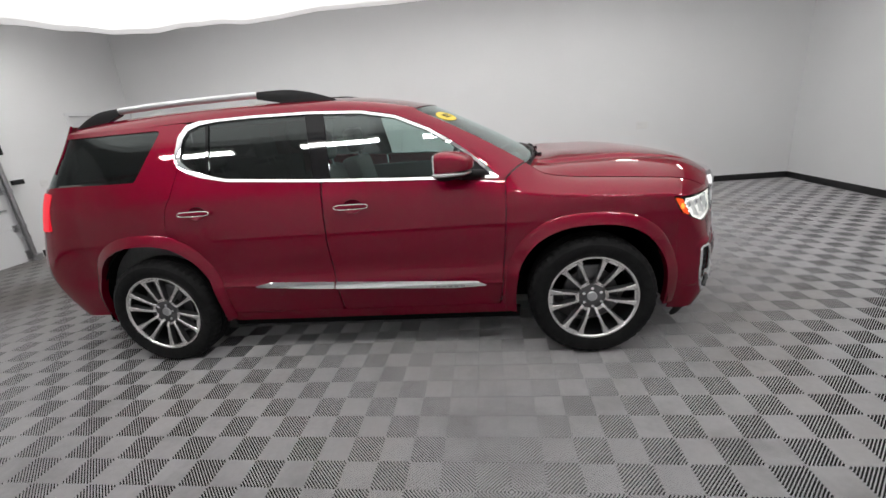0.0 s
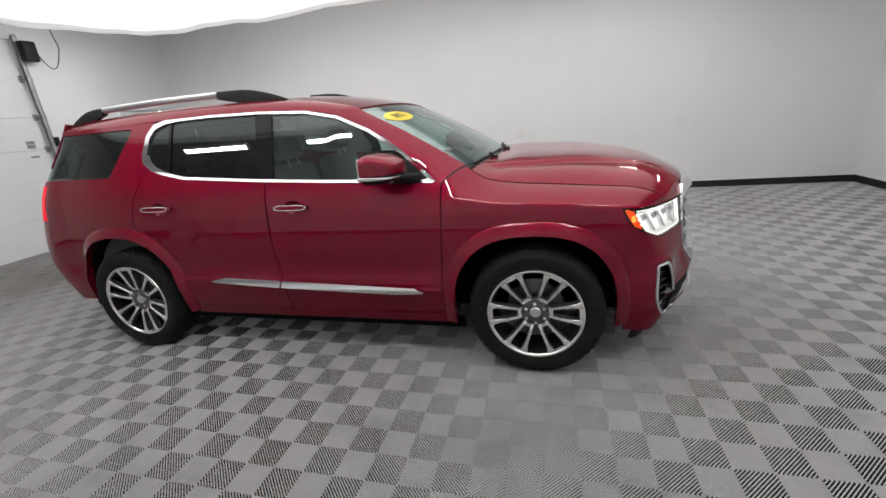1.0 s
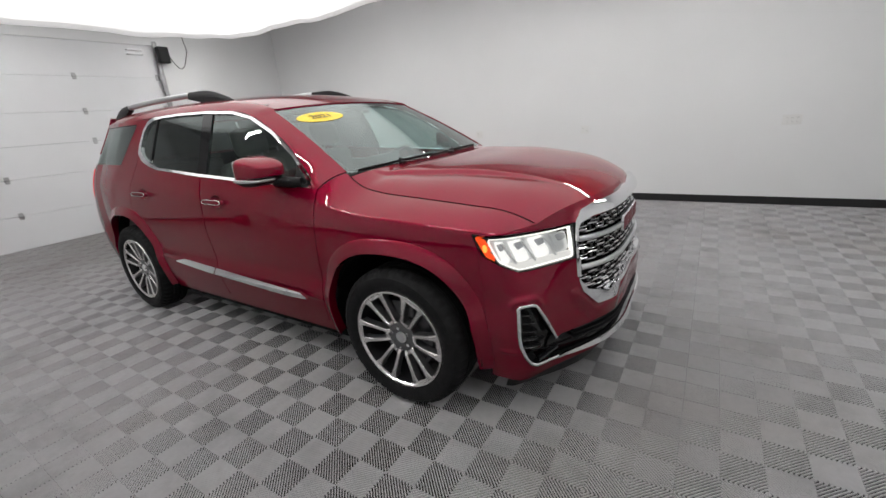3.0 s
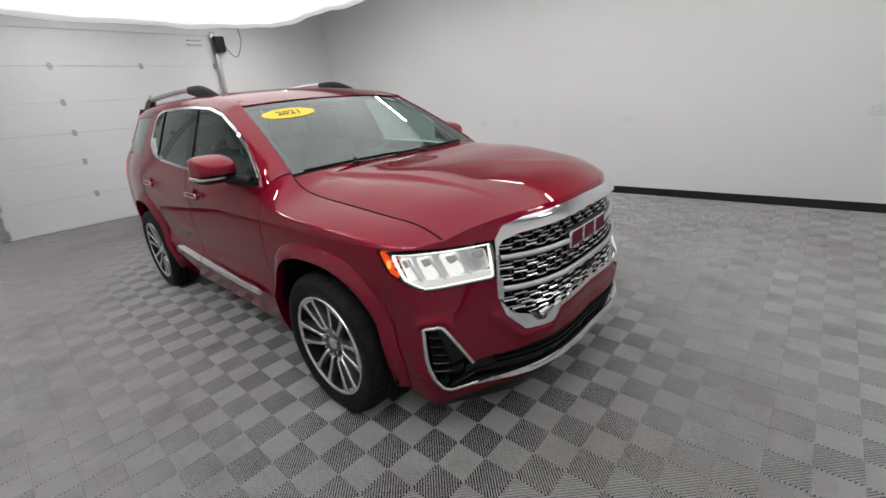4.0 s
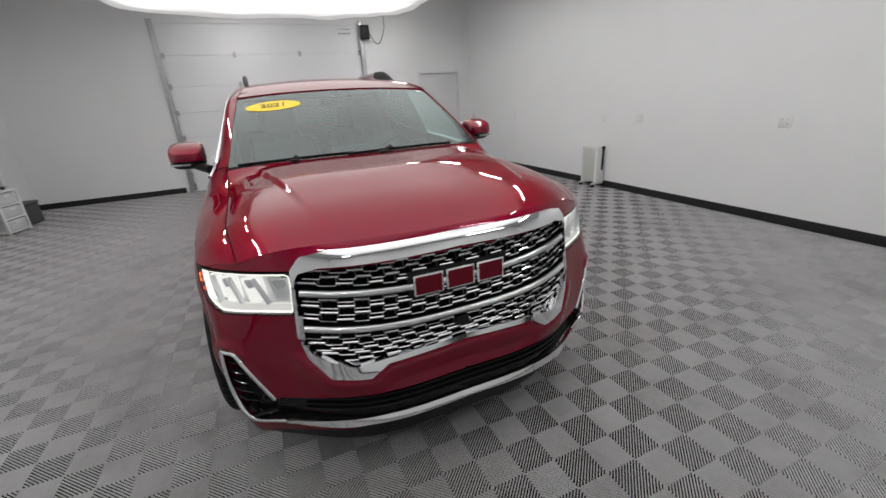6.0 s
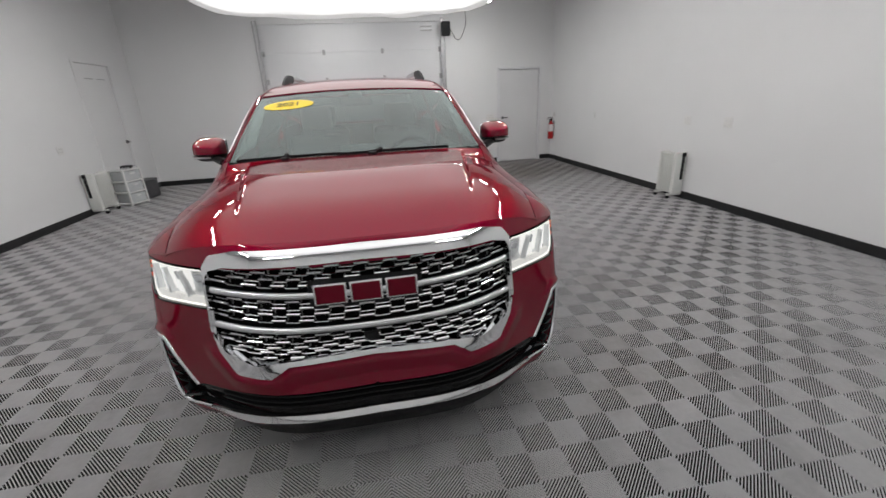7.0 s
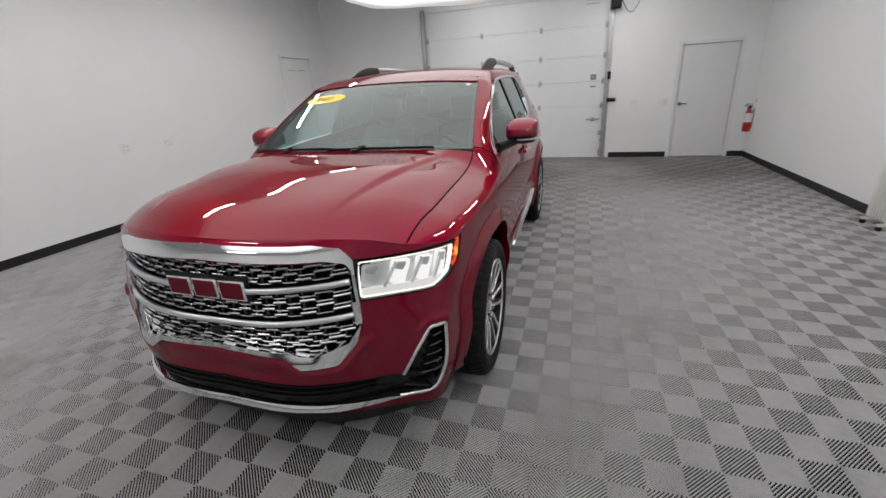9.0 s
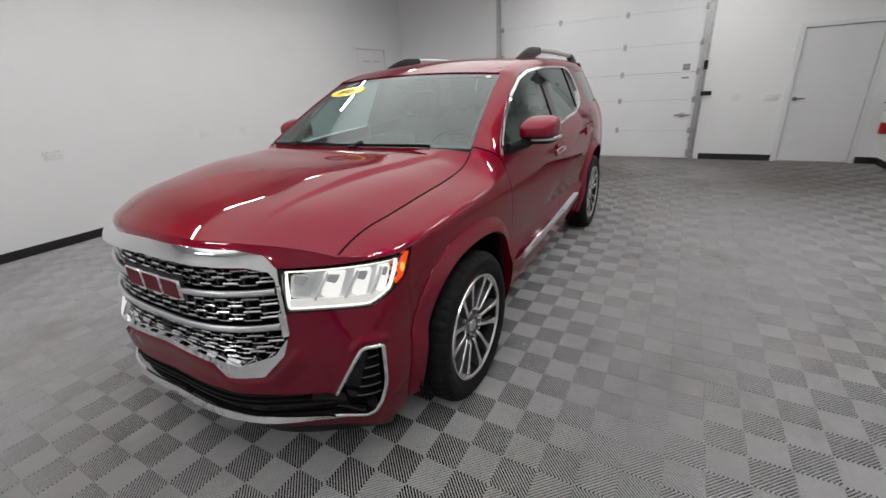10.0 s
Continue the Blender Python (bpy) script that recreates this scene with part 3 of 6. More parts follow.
def extinguisher(m):
    e = thing("fire_extinguisher", "red fire extinguisher hanging on the wall in the corner", "extinguisher", m)
    RED = plain("extinguisher_red", (0.45, 0.012, 0.015), 0.3, coat=0.4)
    bm = bmesh.new()
    prof = [(0.001, 0.0), (0.055, 0.0), (0.063, 0.012), (0.063, 0.30), (0.055, 0.335), (0.035, 0.36), (0.022, 0.37), (0.022, 0.40), (0.001, 0.40)]
    t = bmesh.new()
    add_revolve(t, prof, 24)
    bmesh.ops.recalc_face_normals(t, faces=t.faces[:])
    join(bm, t, 0, pose(0, 0.075, 0, 90, 0, 0))
    part("cylinder", bm, RED, e, angle=40)
    part("label_band", add_cyl(bmesh.new(), (0, 0.075, 0.165), (0, 0.075, 0.325), 0.0636, 24, caps=False), PLASTIC, e)
    v = box(-0.018, 0.018, 0.05, 0.10, 0.40, 0.44, 0.005, 1)
    add_box(v, -0.010, 0.010, 0.03, 0.17, 0.44, 0.452)
    add_box(v, -0.010, 0.010, 0.03, 0.15, 0.47, 0.482)
    part("valve", v, BLACK, e)
    part("hose", add_sweep(bmesh.new(), [(0.02, 0.075, 0.42), (0.07, 0.08, 0.41), (0.085, 0.08, 0.30), (0.08, 0.08, 0.12)], ring_profile(0.010, 0.010, 8), normals=[(0, 1, 0)] * 4), BLACK, e, smooth=True)
    part("wall_bracket", box(-0.03, 0.03, 0.0, 0.015, 0.05, 0.40), STEEL, e)


extinguisher(pose(-5.74, Y1, 0.48, 0, 0, 180))
sign = thing("extinguisher_sign", "small grey notice above the fire extinguisher", "sign", pose(-5.74, Y1, 1.02, 0, 0, 180))
part("plate", box(-0.06, 0.06, 0, 0.004, -0.06, 0.06), PLASTIC, sign)
bm = bmesh.new()
for z in (-0.03, -0.01, 0.01, 0.03):
    add_box(bm, -0.045, 0.045, 0.004, 0.005, z - 0.004, z + 0.004)
part("print", bm, STEEL, sign)


# ---------------- overhead light cloth ----------------
def light_cloth():
    c = thing("light_cloth", "large glowing white diffuser cloth hung above the car", "diffuser")
    m, nt, p = material("diffuser_cloth")
    n = noise_tex(nt, 0.8, 3.0)
    p.inputs["Base Color"].default_value = (0.85, 0.85, 0.85, 1)
    p.inputs["Roughness"].default_value = 0.9
    p.inputs["Emission Color"].default_value = (1.0, 0.995, 0.985, 1)
    # the cloth is lit from its middle and thins out towards the hem
    geo = nt.nodes.new("ShaderNodeNewGeometry")
    sep = nt.nodes.new("ShaderNodeSeparateXYZ")
    nt.links.new(geo.outputs["Position"], sep.inputs[0])
    ax, ay = two(nt, "ABSOLUTE", two(nt, "ADD", sep.outputs[0], 0.15), 0), two(nt, "ABSOLUTE", sep.outputs[1], 0)
    edge = two(nt, "MINIMUM", mapped(nt, ax, 1.0, 0.60, 3.0, 3.9), mapped(nt, ay, 1.0, 0.60, 1.25, 2.05))
    nt.links.new(two(nt, "MULTIPLY", edge, mapped(nt, n.outputs["Fac"], GLOW * 0.98, GLOW * 1.18)), p.inputs["Emission Strength"])
    hem, nh, ph = material("diffuser_hem")
    ph.inputs["Base Color"].default_value = (0.82, 0.82, 0.82, 1)
    ph.inputs["Roughness"].default_value = 0.9
    ph.inputs["Emission Color"].default_value = (1.0, 0.995, 0.985, 1)
    ph.inputs["Emission Strength"].default_value = GLOW * 0.36
    # rounded rectangle in plan, its rim rolled upwards, sagging between the hangers, with shallow folds
    cx, hx, hy = -0.15, 4.1, 2.12
    N = 240

    def sheet(levels):
        rows = []
        for k in range(N + 1):
            a = 2 * math.pi * (k % N) / N
            e = 2 / 5.0
            ux, uy = math.copysign(abs(math.cos(a)) ** e, math.cos(a)), math.copysign(abs(math.sin(a)) ** e, math.sin(a))
            row = []
            for q, z in levels:
                px, py = cx + hx * ux * q, hy * uy * q
                sag = 0.012 * math.sin(px * 4.3) + 0.014 * math.sin(py * 4.9 + 0.7) + 0.006 * math.sin(px * 11 + py * 7) + 0.022 * noise.noise((px * 1.3, py * 1.3, 0.4))
                row.append((px, py, z + sag * min(1, q * 1.2)))
            rows.append(row)
        bm = bmesh.new()
        add_grid(bm, rows)
        bmesh.ops.remove_doubles(bm, verts=bm.verts[:], dist=0.0005)
        bmesh.ops.recalc_face_normals(bm, faces=bm.faces[:])
        return bm
    flat = [(q, 2.86 - 0.03 * q ** 3) for q in (0.0, 0.12, 0.24, 0.36, 0.48, 0.60, 0.70, 0.79, 0.86, 0.91, 0.945)]
    part("cloth", sheet(flat), m, c, smooth=True)
    part("hem", sheet([flat[-1], (0.965, 2.815), (0.98, 2.81), (0.995, 2.83), (1.003, 2.87), (1.005, 2.95), (1.003, 3.10), (1.0, 3.22)]), hem, c, "rolled cloth hem", smooth=True)
    fr = bmesh.new()
    for s in (-1, 1):
        add_box(fr, cx - hx + 0.3, cx + hx - 0.3, s * (hy - 0.06) - 0.02, s * (hy - 0.06) + 0.02, 3.20, 3.24)
        add_box(fr, cx + s * (hx - 0.08) - 0.02, cx + s * (hx - 0.08) + 0.02, -hy + 0.3, hy - 0.3, 3.20, 3.24)
    part("frame", fr, STEEL, c)
    for x in (-3, -1, 1, 3):
        for y in (-2, 2):
            part("hanger", add_cyl(bmesh.new(), (x, y, 3.22), (x, y, ZC), 0.006, 6), STEEL, c)


light_cloth()
TUBE_MAT = glowing("tube_light", (1.0, 0.99, 0.97), TUBE)


def linear_lamp(m, reach):
    """LED bar strapped outside the cloth's frame, used for the added west pair too; its arm reaches back along local y.
    """
    t = thing("linear_lamp", "white LED bar lamp on the cloth frame, lit", "lamp", m, "linear lamps")
    part("housing", box(-0.51, 0.51, -0.045, 0.045, 0.0, 0.06, 0.006, 1), PLASTIC, t)
    part("tube", box(-0.485, 0.485, -0.032, 0.032, -0.012, -0.001, 0.004, 1), TUBE_MAT, t)
    part("arm", box(-0.02, 0.02, min(0, reach), max(0, reach), 0.058, 0.10), STEEL, t)


for x in (-2.795, -0.925, 0.945, 2.815):
    for s in (-1, 1):
        linear_lamp(pose(x, s * 2.53, 3.13, -s * 1, 0, 0), -s * 0.47)
# at the short ends they lean towards the end walls
# this unseen pair is added to brighten the west wall and its north corner
for y in (-0.5, 2.05):
    linear_lamp(pose(-4.66, y, 3.13, 0, 0, 90) @ pose(0, 0, 0, 2, 0, 0), -0.45)
for y in (-1.9, 1.9):
    linear_lamp(pose(4.36, y, 3.13, 0, 0, -90) @ pose(0, 0, 0, 4, 0, 0), -0.45)


# ---------------- the car: shape functions ----------------
# x ahead, z up, half widths positive; the right side lies at y < 0. Axles at x = +-1.4285.
AX, HUB_Z, HUB_Y = 1.4285, 0.3805, 0.93
SECTION = Spline([0.15, 0.28, 0.40, 0.50, 0.55, 0.62, 0.72, 0.86, 0.95, 1.05, 1.12, 1.18, 1.30, 1.45, 1.58, 1.68],
                 [0.84, 0.885, 0.918, 0.936, 0.938, 0.929, 0.936, 0.9445, 0.941, 0.932, 0.918, 0.896, 0.842, 0.776, 0.716, 0.665])


def half_width(x, z):
    front = np.clip((x - 1.15) / 0.7, 0, 3)
    rear = np.clip((-x - 1.3) / 0.9, 0, 3)
    up = np.clip((z - 1.1) / 0.5, 0, 1)
    taper, belt = np.clip((x - 0.25) / 0.65, 0, 1) ** 1.3, np.clip((z - 0.96) / 0.24, 0, 1) ** 1.5
    return SECTION(z) - 0.060 * taper * belt - 0.038 * front ** 2 - (0.085 + 0.02 * up) * rear ** 2


ZL = [0.15, 0.30, 0.45, 0.64, 0.80, 0.92, 1.02, 1.12]
FX = {  # nose outline at each height: x and half width of four stations
    "A": Spline(ZL, [(2.265, 0), (2.362, 0), (2.374, 0), (2.346, 0), (2.334, 0), (2.323, 0), (2.310, 0), (2.28, 0)]),
    "B": Spline(ZL, [(2.22, .45), (2.312, .45), (2.332, .45), (2.308, .45), (2.292, .44), (2.278, .43), (2.260, .42), (2.22, .42)]),
    "C": Spline(ZL, [(2.07, .69), (2.148, .715), (2.176, .72), (2.176, .71), (2.152, .71), (2.13, .712), (2.10, .72), (2.05, .72)]),
    "D": Spline(ZL, [(1.98, .80), (2.05, .84), (2.07, .862), (2.065, .868), (2.02, .868), (1.985, .866), (1.96, .855), (1.92, .84)]),
}
ZR = [0.15, 0.30, 0.60, 0.97, 1.21, 1.50, 1.68]
RX = {  # tail outline
    "G": Spline(ZR, [(-2.05, .80), (-2.12, .83), (-2.28, .85), (-2.22, .85), (-2.17, .80), (-2.08, .66), (-2.02, .58)]),
    "H": Spline(ZR, [(-2.20, .66), (-2.26, .68), (-2.42, .70), (-2.36, .70), (-2.31, .66), (-2.17, .56), (-2.10, .48)]),
    "I": Spline(ZR, [(-2.28, .36), (-2.35, .36), (-2.50, .36), (-2.44, .36), (-2.40, .36), (-2.24, .33), (-2.16, .30)]),
    "J": Spline(ZR, [(-2.30, 0), (-2.38, 0), (-2.53, 0), (-2.47, 0), (-2.43, 0), (-2.27, 0), (-2.18, 0)]),
}
S_E, S_D, S_C, S_B, S_A = -1.85, -2.08, -2.33, -2.64, -3.09   # arc positions on the nose
S_F, S_G, S_H, S_I, S_J = 1.90, 2.26, 2.48, 2.83, 3.19


def blend_stations(knots, pts, t):
    """Cubic through stations that differ from point to point (all splined at once)."""
    K = np.array(knots)
    n, h = len(K), np.diff(K)
    A = np.eye(n)
    for i in range(1, n - 1):
        A[i, i - 1:i + 2] = h[i - 1], 2 * (h[i - 1] + h[i]), h[i]
    B = np.zeros_like(pts)
    for i in range(1, n - 1):
        B[i] = 6 * ((pts[i + 1] - pts[i]) / h[i] - (pts[i] - pts[i - 1]) / h[i - 1])
    M = np.einsum("ij,jkl->ikl", np.linalg.inv(A), B)
    i = np.clip(np.searchsorted(K, t) - 1, 0, n - 2)
    r = np.arange(len(t))
    hh, a, b = h[i][:, None], (K[i + 1] - t)[:, None], (t - K[i])[:, None]
    return (M[i, r] * a ** 3 + M[i + 1, r] * b ** 3) / (6 * hh) + (pts[i, r] / hh - M[i, r] * hh / 6) * a + (pts[i + 1, r] / hh - M[i + 1, r] * hh / 6) * b


def side_xy(x, z):
    return np.stack([x, half_width(x, z)], -1)


def wall_map(s, z):
    """The car's outer wall, right side: s runs from the nose's middle (S_A) along the side (s = -x) to the tail's middle (S_J)."""
    s, z = np.broadcast_arrays(np.asarray(s, float), np.asarray(z, float))
    shape = s.shape
    s, z = s.ravel(), z.ravel()
    one = np.ones_like(z)
    xy = side_xy(-s, z)
    k = s < S_E
    if k.any():
        zz, o = z[k], one[k]
        B, C = FX["B"](zz), FX["C"](zz)
        pts = np.stack([side_xy(1.45 * o, zz), side_xy(1.65 * o, zz), side_xy(1.85 * o, zz), FX["D"](zz), C, B, FX["A"](zz), B * (1, -1), C * (1, -1)])
        xy[k] = blend_stations([1.45, 1.65, 1.85, -S_D, -S_C, -S_B, -S_A, -S_A + 0.45, -S_A + 0.76], pts, -s[k])
    k = s > S_F
    if k.any():
        zz, o = z[k], one[k]
        I, H = RX["I"](zz), RX["H"](zz)
        pts = np.stack([side_xy(-1.5 * o, zz), side_xy(-1.7 * o, zz), side_xy(-1.9 * o, zz), RX["G"](zz), H, I, RX["J"](zz), I * (1, -1), H * (1, -1)])
        xy[k] = blend_stations([1.5, 1.7, 1.9, S_G, S_H, S_I, S_J, S_J + 0.36, S_J + 0.71], pts, s[k])
    return np.stack([xy[:, 0], -xy[:, 1], z], -1).reshape(shape + (3,))


# the bonnet: d runs from its front edge (0) to the windscreen (1), e across (-1 to 1)
HOOD_SIDE = Spline([-0.1, 0.0, 0.046, 0.13, 0.28, 0.60, 0.79, 0.88, 0.93, 1.0, 1.1], [0.94, 0.985, 1.008, 1.038, 1.058, 1.083, 1.100, 1.116, 1.132, 1.180, 1.26])
HOOD_RISE = Spline([-0.1, 0.0, 0.06, 0.14, 0.30, 0.50, 0.75, 0.90, 1.0, 1.1], [0.040, 0.060, 0.070, 0.083, 0.105, 0.122, 0.114, 0.088, 0.028, -0.04])


def hood_map(d, e):
    d, e = np.broadcast_arrays(np.asarray(d, float), np.asarray(e, float))
    yq = 0.747 + 0.030 * np.clip(d * 4, 0, 1)
    y = e * yq
    a = np.abs(e)
    xf = 2.285 - 0.192 * a ** 2.3
    xr = 1.190 - 0.102 * a ** 2.2
    x = xf + (xr - xf) * d
    # a broad crown that falls to the wings, with a folded step that narrows and fades towards the nose
    yb = 0.42 + 0.20 * np.clip(d, 0, 1)
    crown = 1 - np.abs(e) ** 5.6
    k = np.clip((np.abs(y) - yb) / 0.034, 0, 1)
    k = k * k * (3 - 2 * k)
    fade = np.clip((d - 0.06) / 0.42, 0, 1) * np.clip((1.0 - d) / 0.10, 0, 1)
    step = 0.021 * fade * k * np.clip(1 - (np.abs(y) - yb) / (yq - yb), 0, 1)
    return np.stack([x, y, HOOD_SIDE(d) + HOOD_RISE(d) * crown - step], -1)


def hood_edge(s):
    """Where the wing or the nose meets the bonnet, for a station s of the wall."""
    s = np.asarray(s, float)
    x = -s
    d = np.clip((2.093 - x) / (2.093 - 1.088), 0.0, 1.0)
    side = hood_map(d, np.full_like(d, -1.0))
    e = -np.clip((s - S_A) / (-2.12 - S_A), 0, 1) ** 0.92
    nose = hood_map(np.zeros_like(d), e)
    k = np.clip((s + 2.16) / 0.10, 0, 1)[..., None]
    q = side * k + nose * (1 - k)
    # behind the bonnet the wing climbs to the foot of the screen pillar and follows its lower edge back to the door
    t = np.clip((1.088 - x) / 0.023, 0, 1)
    end = rail_map(np.zeros_like(x), np.ones_like(x))
    start = hood_map(np.ones_like(d), np.full_like(d, -1.0))
    climb = np.stack([x, start[..., 1] + (end[..., 1] - start[..., 1]) * t, start[..., 2] + (end[..., 2] - start[..., 2]) * (0.62 * t + 0.38 * t * t)], -1)
    back = rail_map(np.zeros_like(x), np.clip(1 - (1.065 - x) / 0.135, 0, 1))
    q = np.where((x > 1.088)[..., None], q, climb)
    return np.where((x < 1.065)[..., None], back, q)


SHOULDER = Spline([-3.2, -2.6, -2.1, -1.9, -1.57, -1.25, -0.9, -0.7], [0.965, 0.962, 0.962, 0.972, 0.997, 1.020, 1.062, 1.085])


def wing_map(s, v):
    """The wall up to the shoulder, then rolled over to the bonnet's edge (v from shoulder to shoulder + 0.2)."""
    s, v = np.broadcast_arrays(np.asarray(s, float), np.asarray(v, float))
    zs = SHOULDER(s)
    t = np.clip((v - zs) / 0.2, 0, 1.0)[..., None]
    p0 = wall_map(s, np.minimum(v, zs))
    base = wall_map(s, zs)
    up = base - wall_map(s, zs - 0.01)
    up /= np.linalg.norm(up, axis=-1, keepdims=True)
    q = hood_edge(s)
    rise = np.clip(q[..., 2:3] - base[..., 2:3], 0.01, 1)
    p1 = base * 0.62 + q * 0.38 + np.array((0, 0, 0.024)) * np.clip(rise / 0.08, 0, 1)
    w = np.clip((-s - 1.0) / 0.5, 0, 1)[..., None]
    w = w * w * (3 - 2 * w)
    p1 = p1 * w + (base * 0.5 + q * 0.5 + up * 0.007) * (1 - w)
    roll = base * (1 - t) ** 2 + 2 * p1 * t * (1 - t) + q * t ** 2
    return np.where((v > zs)[..., None], roll, p0)


# windscreen and roof
def screen_map(e, h):
    """e across (-1 to 1), h from the base (0) to the top (1)."""
    e, h = np.broadcast_arrays(np.asarray(e, float), np.asarray(h, float))
    a2 = np.abs(e) ** 2.2
    b = np.stack([1.165 - 0.100 * a2, 0.765 * e, 1.202 + 0.012 * (1 - a2)], -1)
    t = np.stack([0.455 - 0.045 * a2, 0.66 * e, 1.590 - 0.028 * a2], -1)
    p = b + (t - b) * h[..., None]
    bow = np.sin(np.pi * np.clip(h, 0, 1)) * 0.012
    return p + np.stack([bow * 0.5, 0 * e, bow * 0.85], -1)


ROOF_EDGE = Spline([-2.2, -2.0, -1.7, -1.44, -1.0, -0.6, -0.2, 0.11, 0.42, 0.6], [1.595, 1.622, 1.655, 1.668, 1.676, 1.674, 1.662, 1.632, 1.566, 1.52])


def roof_map(x, y):
    x, y = np.broadcast_arrays(np.asarray(x, float), np.asarray(y, float))
    return np.stack([x, y, ROOF_EDGE(x) + 0.034 * (1 - (np.abs(y) / 0.63) ** 2.2)], -1)


def rail_curves(u):
    """u from 0 (foot of the screen pillar) to 1 (tail): lower and upper edge of the band."""
    lower = Spline([-0.02, 0, .10, .20, .30, .40, .52, .64, .76, .86, 1.0, 1.02],
                   [(.95, 1.10), (.93, 1.118), (.70, 1.314), (.50, 1.444), (.30, 1.534), (.085, 1.579), (-.25, 1.602), (-.607, 1.611), (-1.0, 1.608), (-1.40, 1.602), (-2.02, 1.588), (-2.1, 1.585)])(u)
    x, z = lower[..., 0], lower[..., 1]
    lo = np.stack([x, -half_width(x, z), z], -1)
    h = np.clip(u / 0.30, 0, 1)
    sc = screen_map(np.full_like(u, -1.005), h)
    k = np.clip((u - 0.30) / 0.10, 0, 1)
    xr = np.where(u > 0.30, .41 + (x - .30) * 1.0, sc[..., 0])
    xr = np.where(u > 0.30, .41 - (u - .30) / 0.70 * 2.43, xr)
    yr = 0.66 - 0.055 * k - 0.02 * np.clip((u - 0.8) / 0.2, 0, 1)
    up = np.stack([xr, -yr, ROOF_EDGE(xr) + 0.003], -1)
    hi = np.where((u > 0.30)[..., None], up, sc)
    return lo, hi


def rail_map(u, v):
    u, v = np.broadcast_arrays(np.asarray(u, float), np.asarray(v, float))
    lo, hi = rail_curves(u)
    mid = np.stack([(lo[..., 0] + hi[..., 0]) / 2, lo[..., 1] * 0.60 + hi[..., 1] * 0.40 - 0.004, lo[..., 2] * 0.22 + hi[..., 2] * 0.78 + 0.004], -1)
    t = v[..., None]
    return lo * (1 - t) ** 2 + 2 * mid * t * (1 - t) + hi * t * t


DLO = [(.905, 1.132), (.70, 1.312), (.50, 1.442), (.30, 1.532), (.085, 1.577), (-.25, 1.600), (-.607, 1.609), (-.985, 1.606), (-1.075, 1.585), (-1.128, 1.52),
       (-1.150, 1.40), (-1.135, 1.345), (-1.06, 1.295), (-.95, 1.262), (-.78, 1.229), (-.204, 1.190), (.35, 1.162)]
d_dlo = sd_poly([(-x, z) for x, z in DLO])     # in (s, z)
flip = lambda f: (lambda s, z: f(-s, z))       # regions given in (x, z) used in (s, z)
ARCH_F, ARCH_R = sd_arch(1.415, 0.375, 0.445, 0.470), sd_arch(-1.4285, 0.375, 0.440, 0.492)
FLARE_F, FLARE_R = sd_arch(1.415, 0.375, 0.510, 0.538), sd_arch(-1.4285, 0.375, 0.498, 0.560)
below = lambda z0: (lambda s, z: z - z0)
above = lambda z0: (lambda s, z: z0 - z)
cut = lambda a, b: (lambda s, z: np.maximum(a(s, z), -b(s, z)))
both = lambda *fs: (lambda s, z: np.maximum.reduce([f(s, z) for f in fs]))
either = lambda *fs: (lambda s, z: np.minimum.reduce([f(s, z) for f in fs]))
grow = lambda f, r: (lambda s, z: f(s, z) - r)
GAP = 0.0025

FRONT_DOOR = sd_poly([(-.935, 1.145), (-.928, .90), (-.895, .50), (-.875, .345), (.150, .345), (.165, .55), (.177, .80), (.168, 1.20), (.10, 1.30), (-.60, 1.30)], 0.02)
REAR_DOOR = sd_poly([(.172, 1.30), (.176, 1.0), (.179, .80), (.167, .55), (.152, .345), (.93, .345), (1.0, .52), (1.22, .87), (1.245, .95), (1.215, 1.09), (1.175, 1.17), (1.125, 1.335), (1.0, 1.35)], 0.015)
CUP_F, CUP_R = sd_arch(-0.015, 1.034, 0.055, 0.040, 2.2), sd_arch(1.0, 1.052, 0.055, 0.040, 2.2)   # bowls behind the handles

car = thing("car", "dark red metallic three-row SUV with chrome trim, parked with lamps lit", "car")


def mirrored(name, fn, mats, parent=None, label="", angle=None):
    """Builds a part twice, on the right (side 1) and on the left (side -1)."""
    out = []
    for side in (1, -1):
        bm = bmesh.new()
        fn(bm, side)
        out.append(part(name, bm, mats, parent[0 if side > 0 else 1] if isinstance(parent, list) else (parent or car), label))
    return out


# wings
HEAD = sd_poly([(-2.485, .957), (-2.475, .797), (-2.14, .797), (-2.03, .832), (-1.93, .872), (-1.868, .966), (-1.98, .953)])
LAMP = sd_poly([(-2.472, .949), (-2.466, .806), (-2.14, .806), (-2.035, .842), (-1.972, .944)], 0.012)
MARKER = sd_poly([(-1.966, .944), (-2.022, .848), (-1.955, .868), (-1.884, .957)], 0.006)
VENT = sd_poly([(-2.065, .645), (-2.175, .652), (-2.335, .445), (-2.335, .345), (-2.20, .335), (-2.10, .39), (-2.06, .50)], 0.012)
GRILLE_OUT = [(0, 1.034), (.47, 1.026), (.545, 1.008), (.578, .962), (.586, .86), (.592, .72), (.566, .635), (.500, .556), (.375, .548), (.305, .592), (0, .604)]
GRILLE_IN = [(0, .980), (.50, .970), (.556, .952), (.572, .925), (.582, .700), (.540, .638), (.425, .598), (.300, .612), (0, .624)]
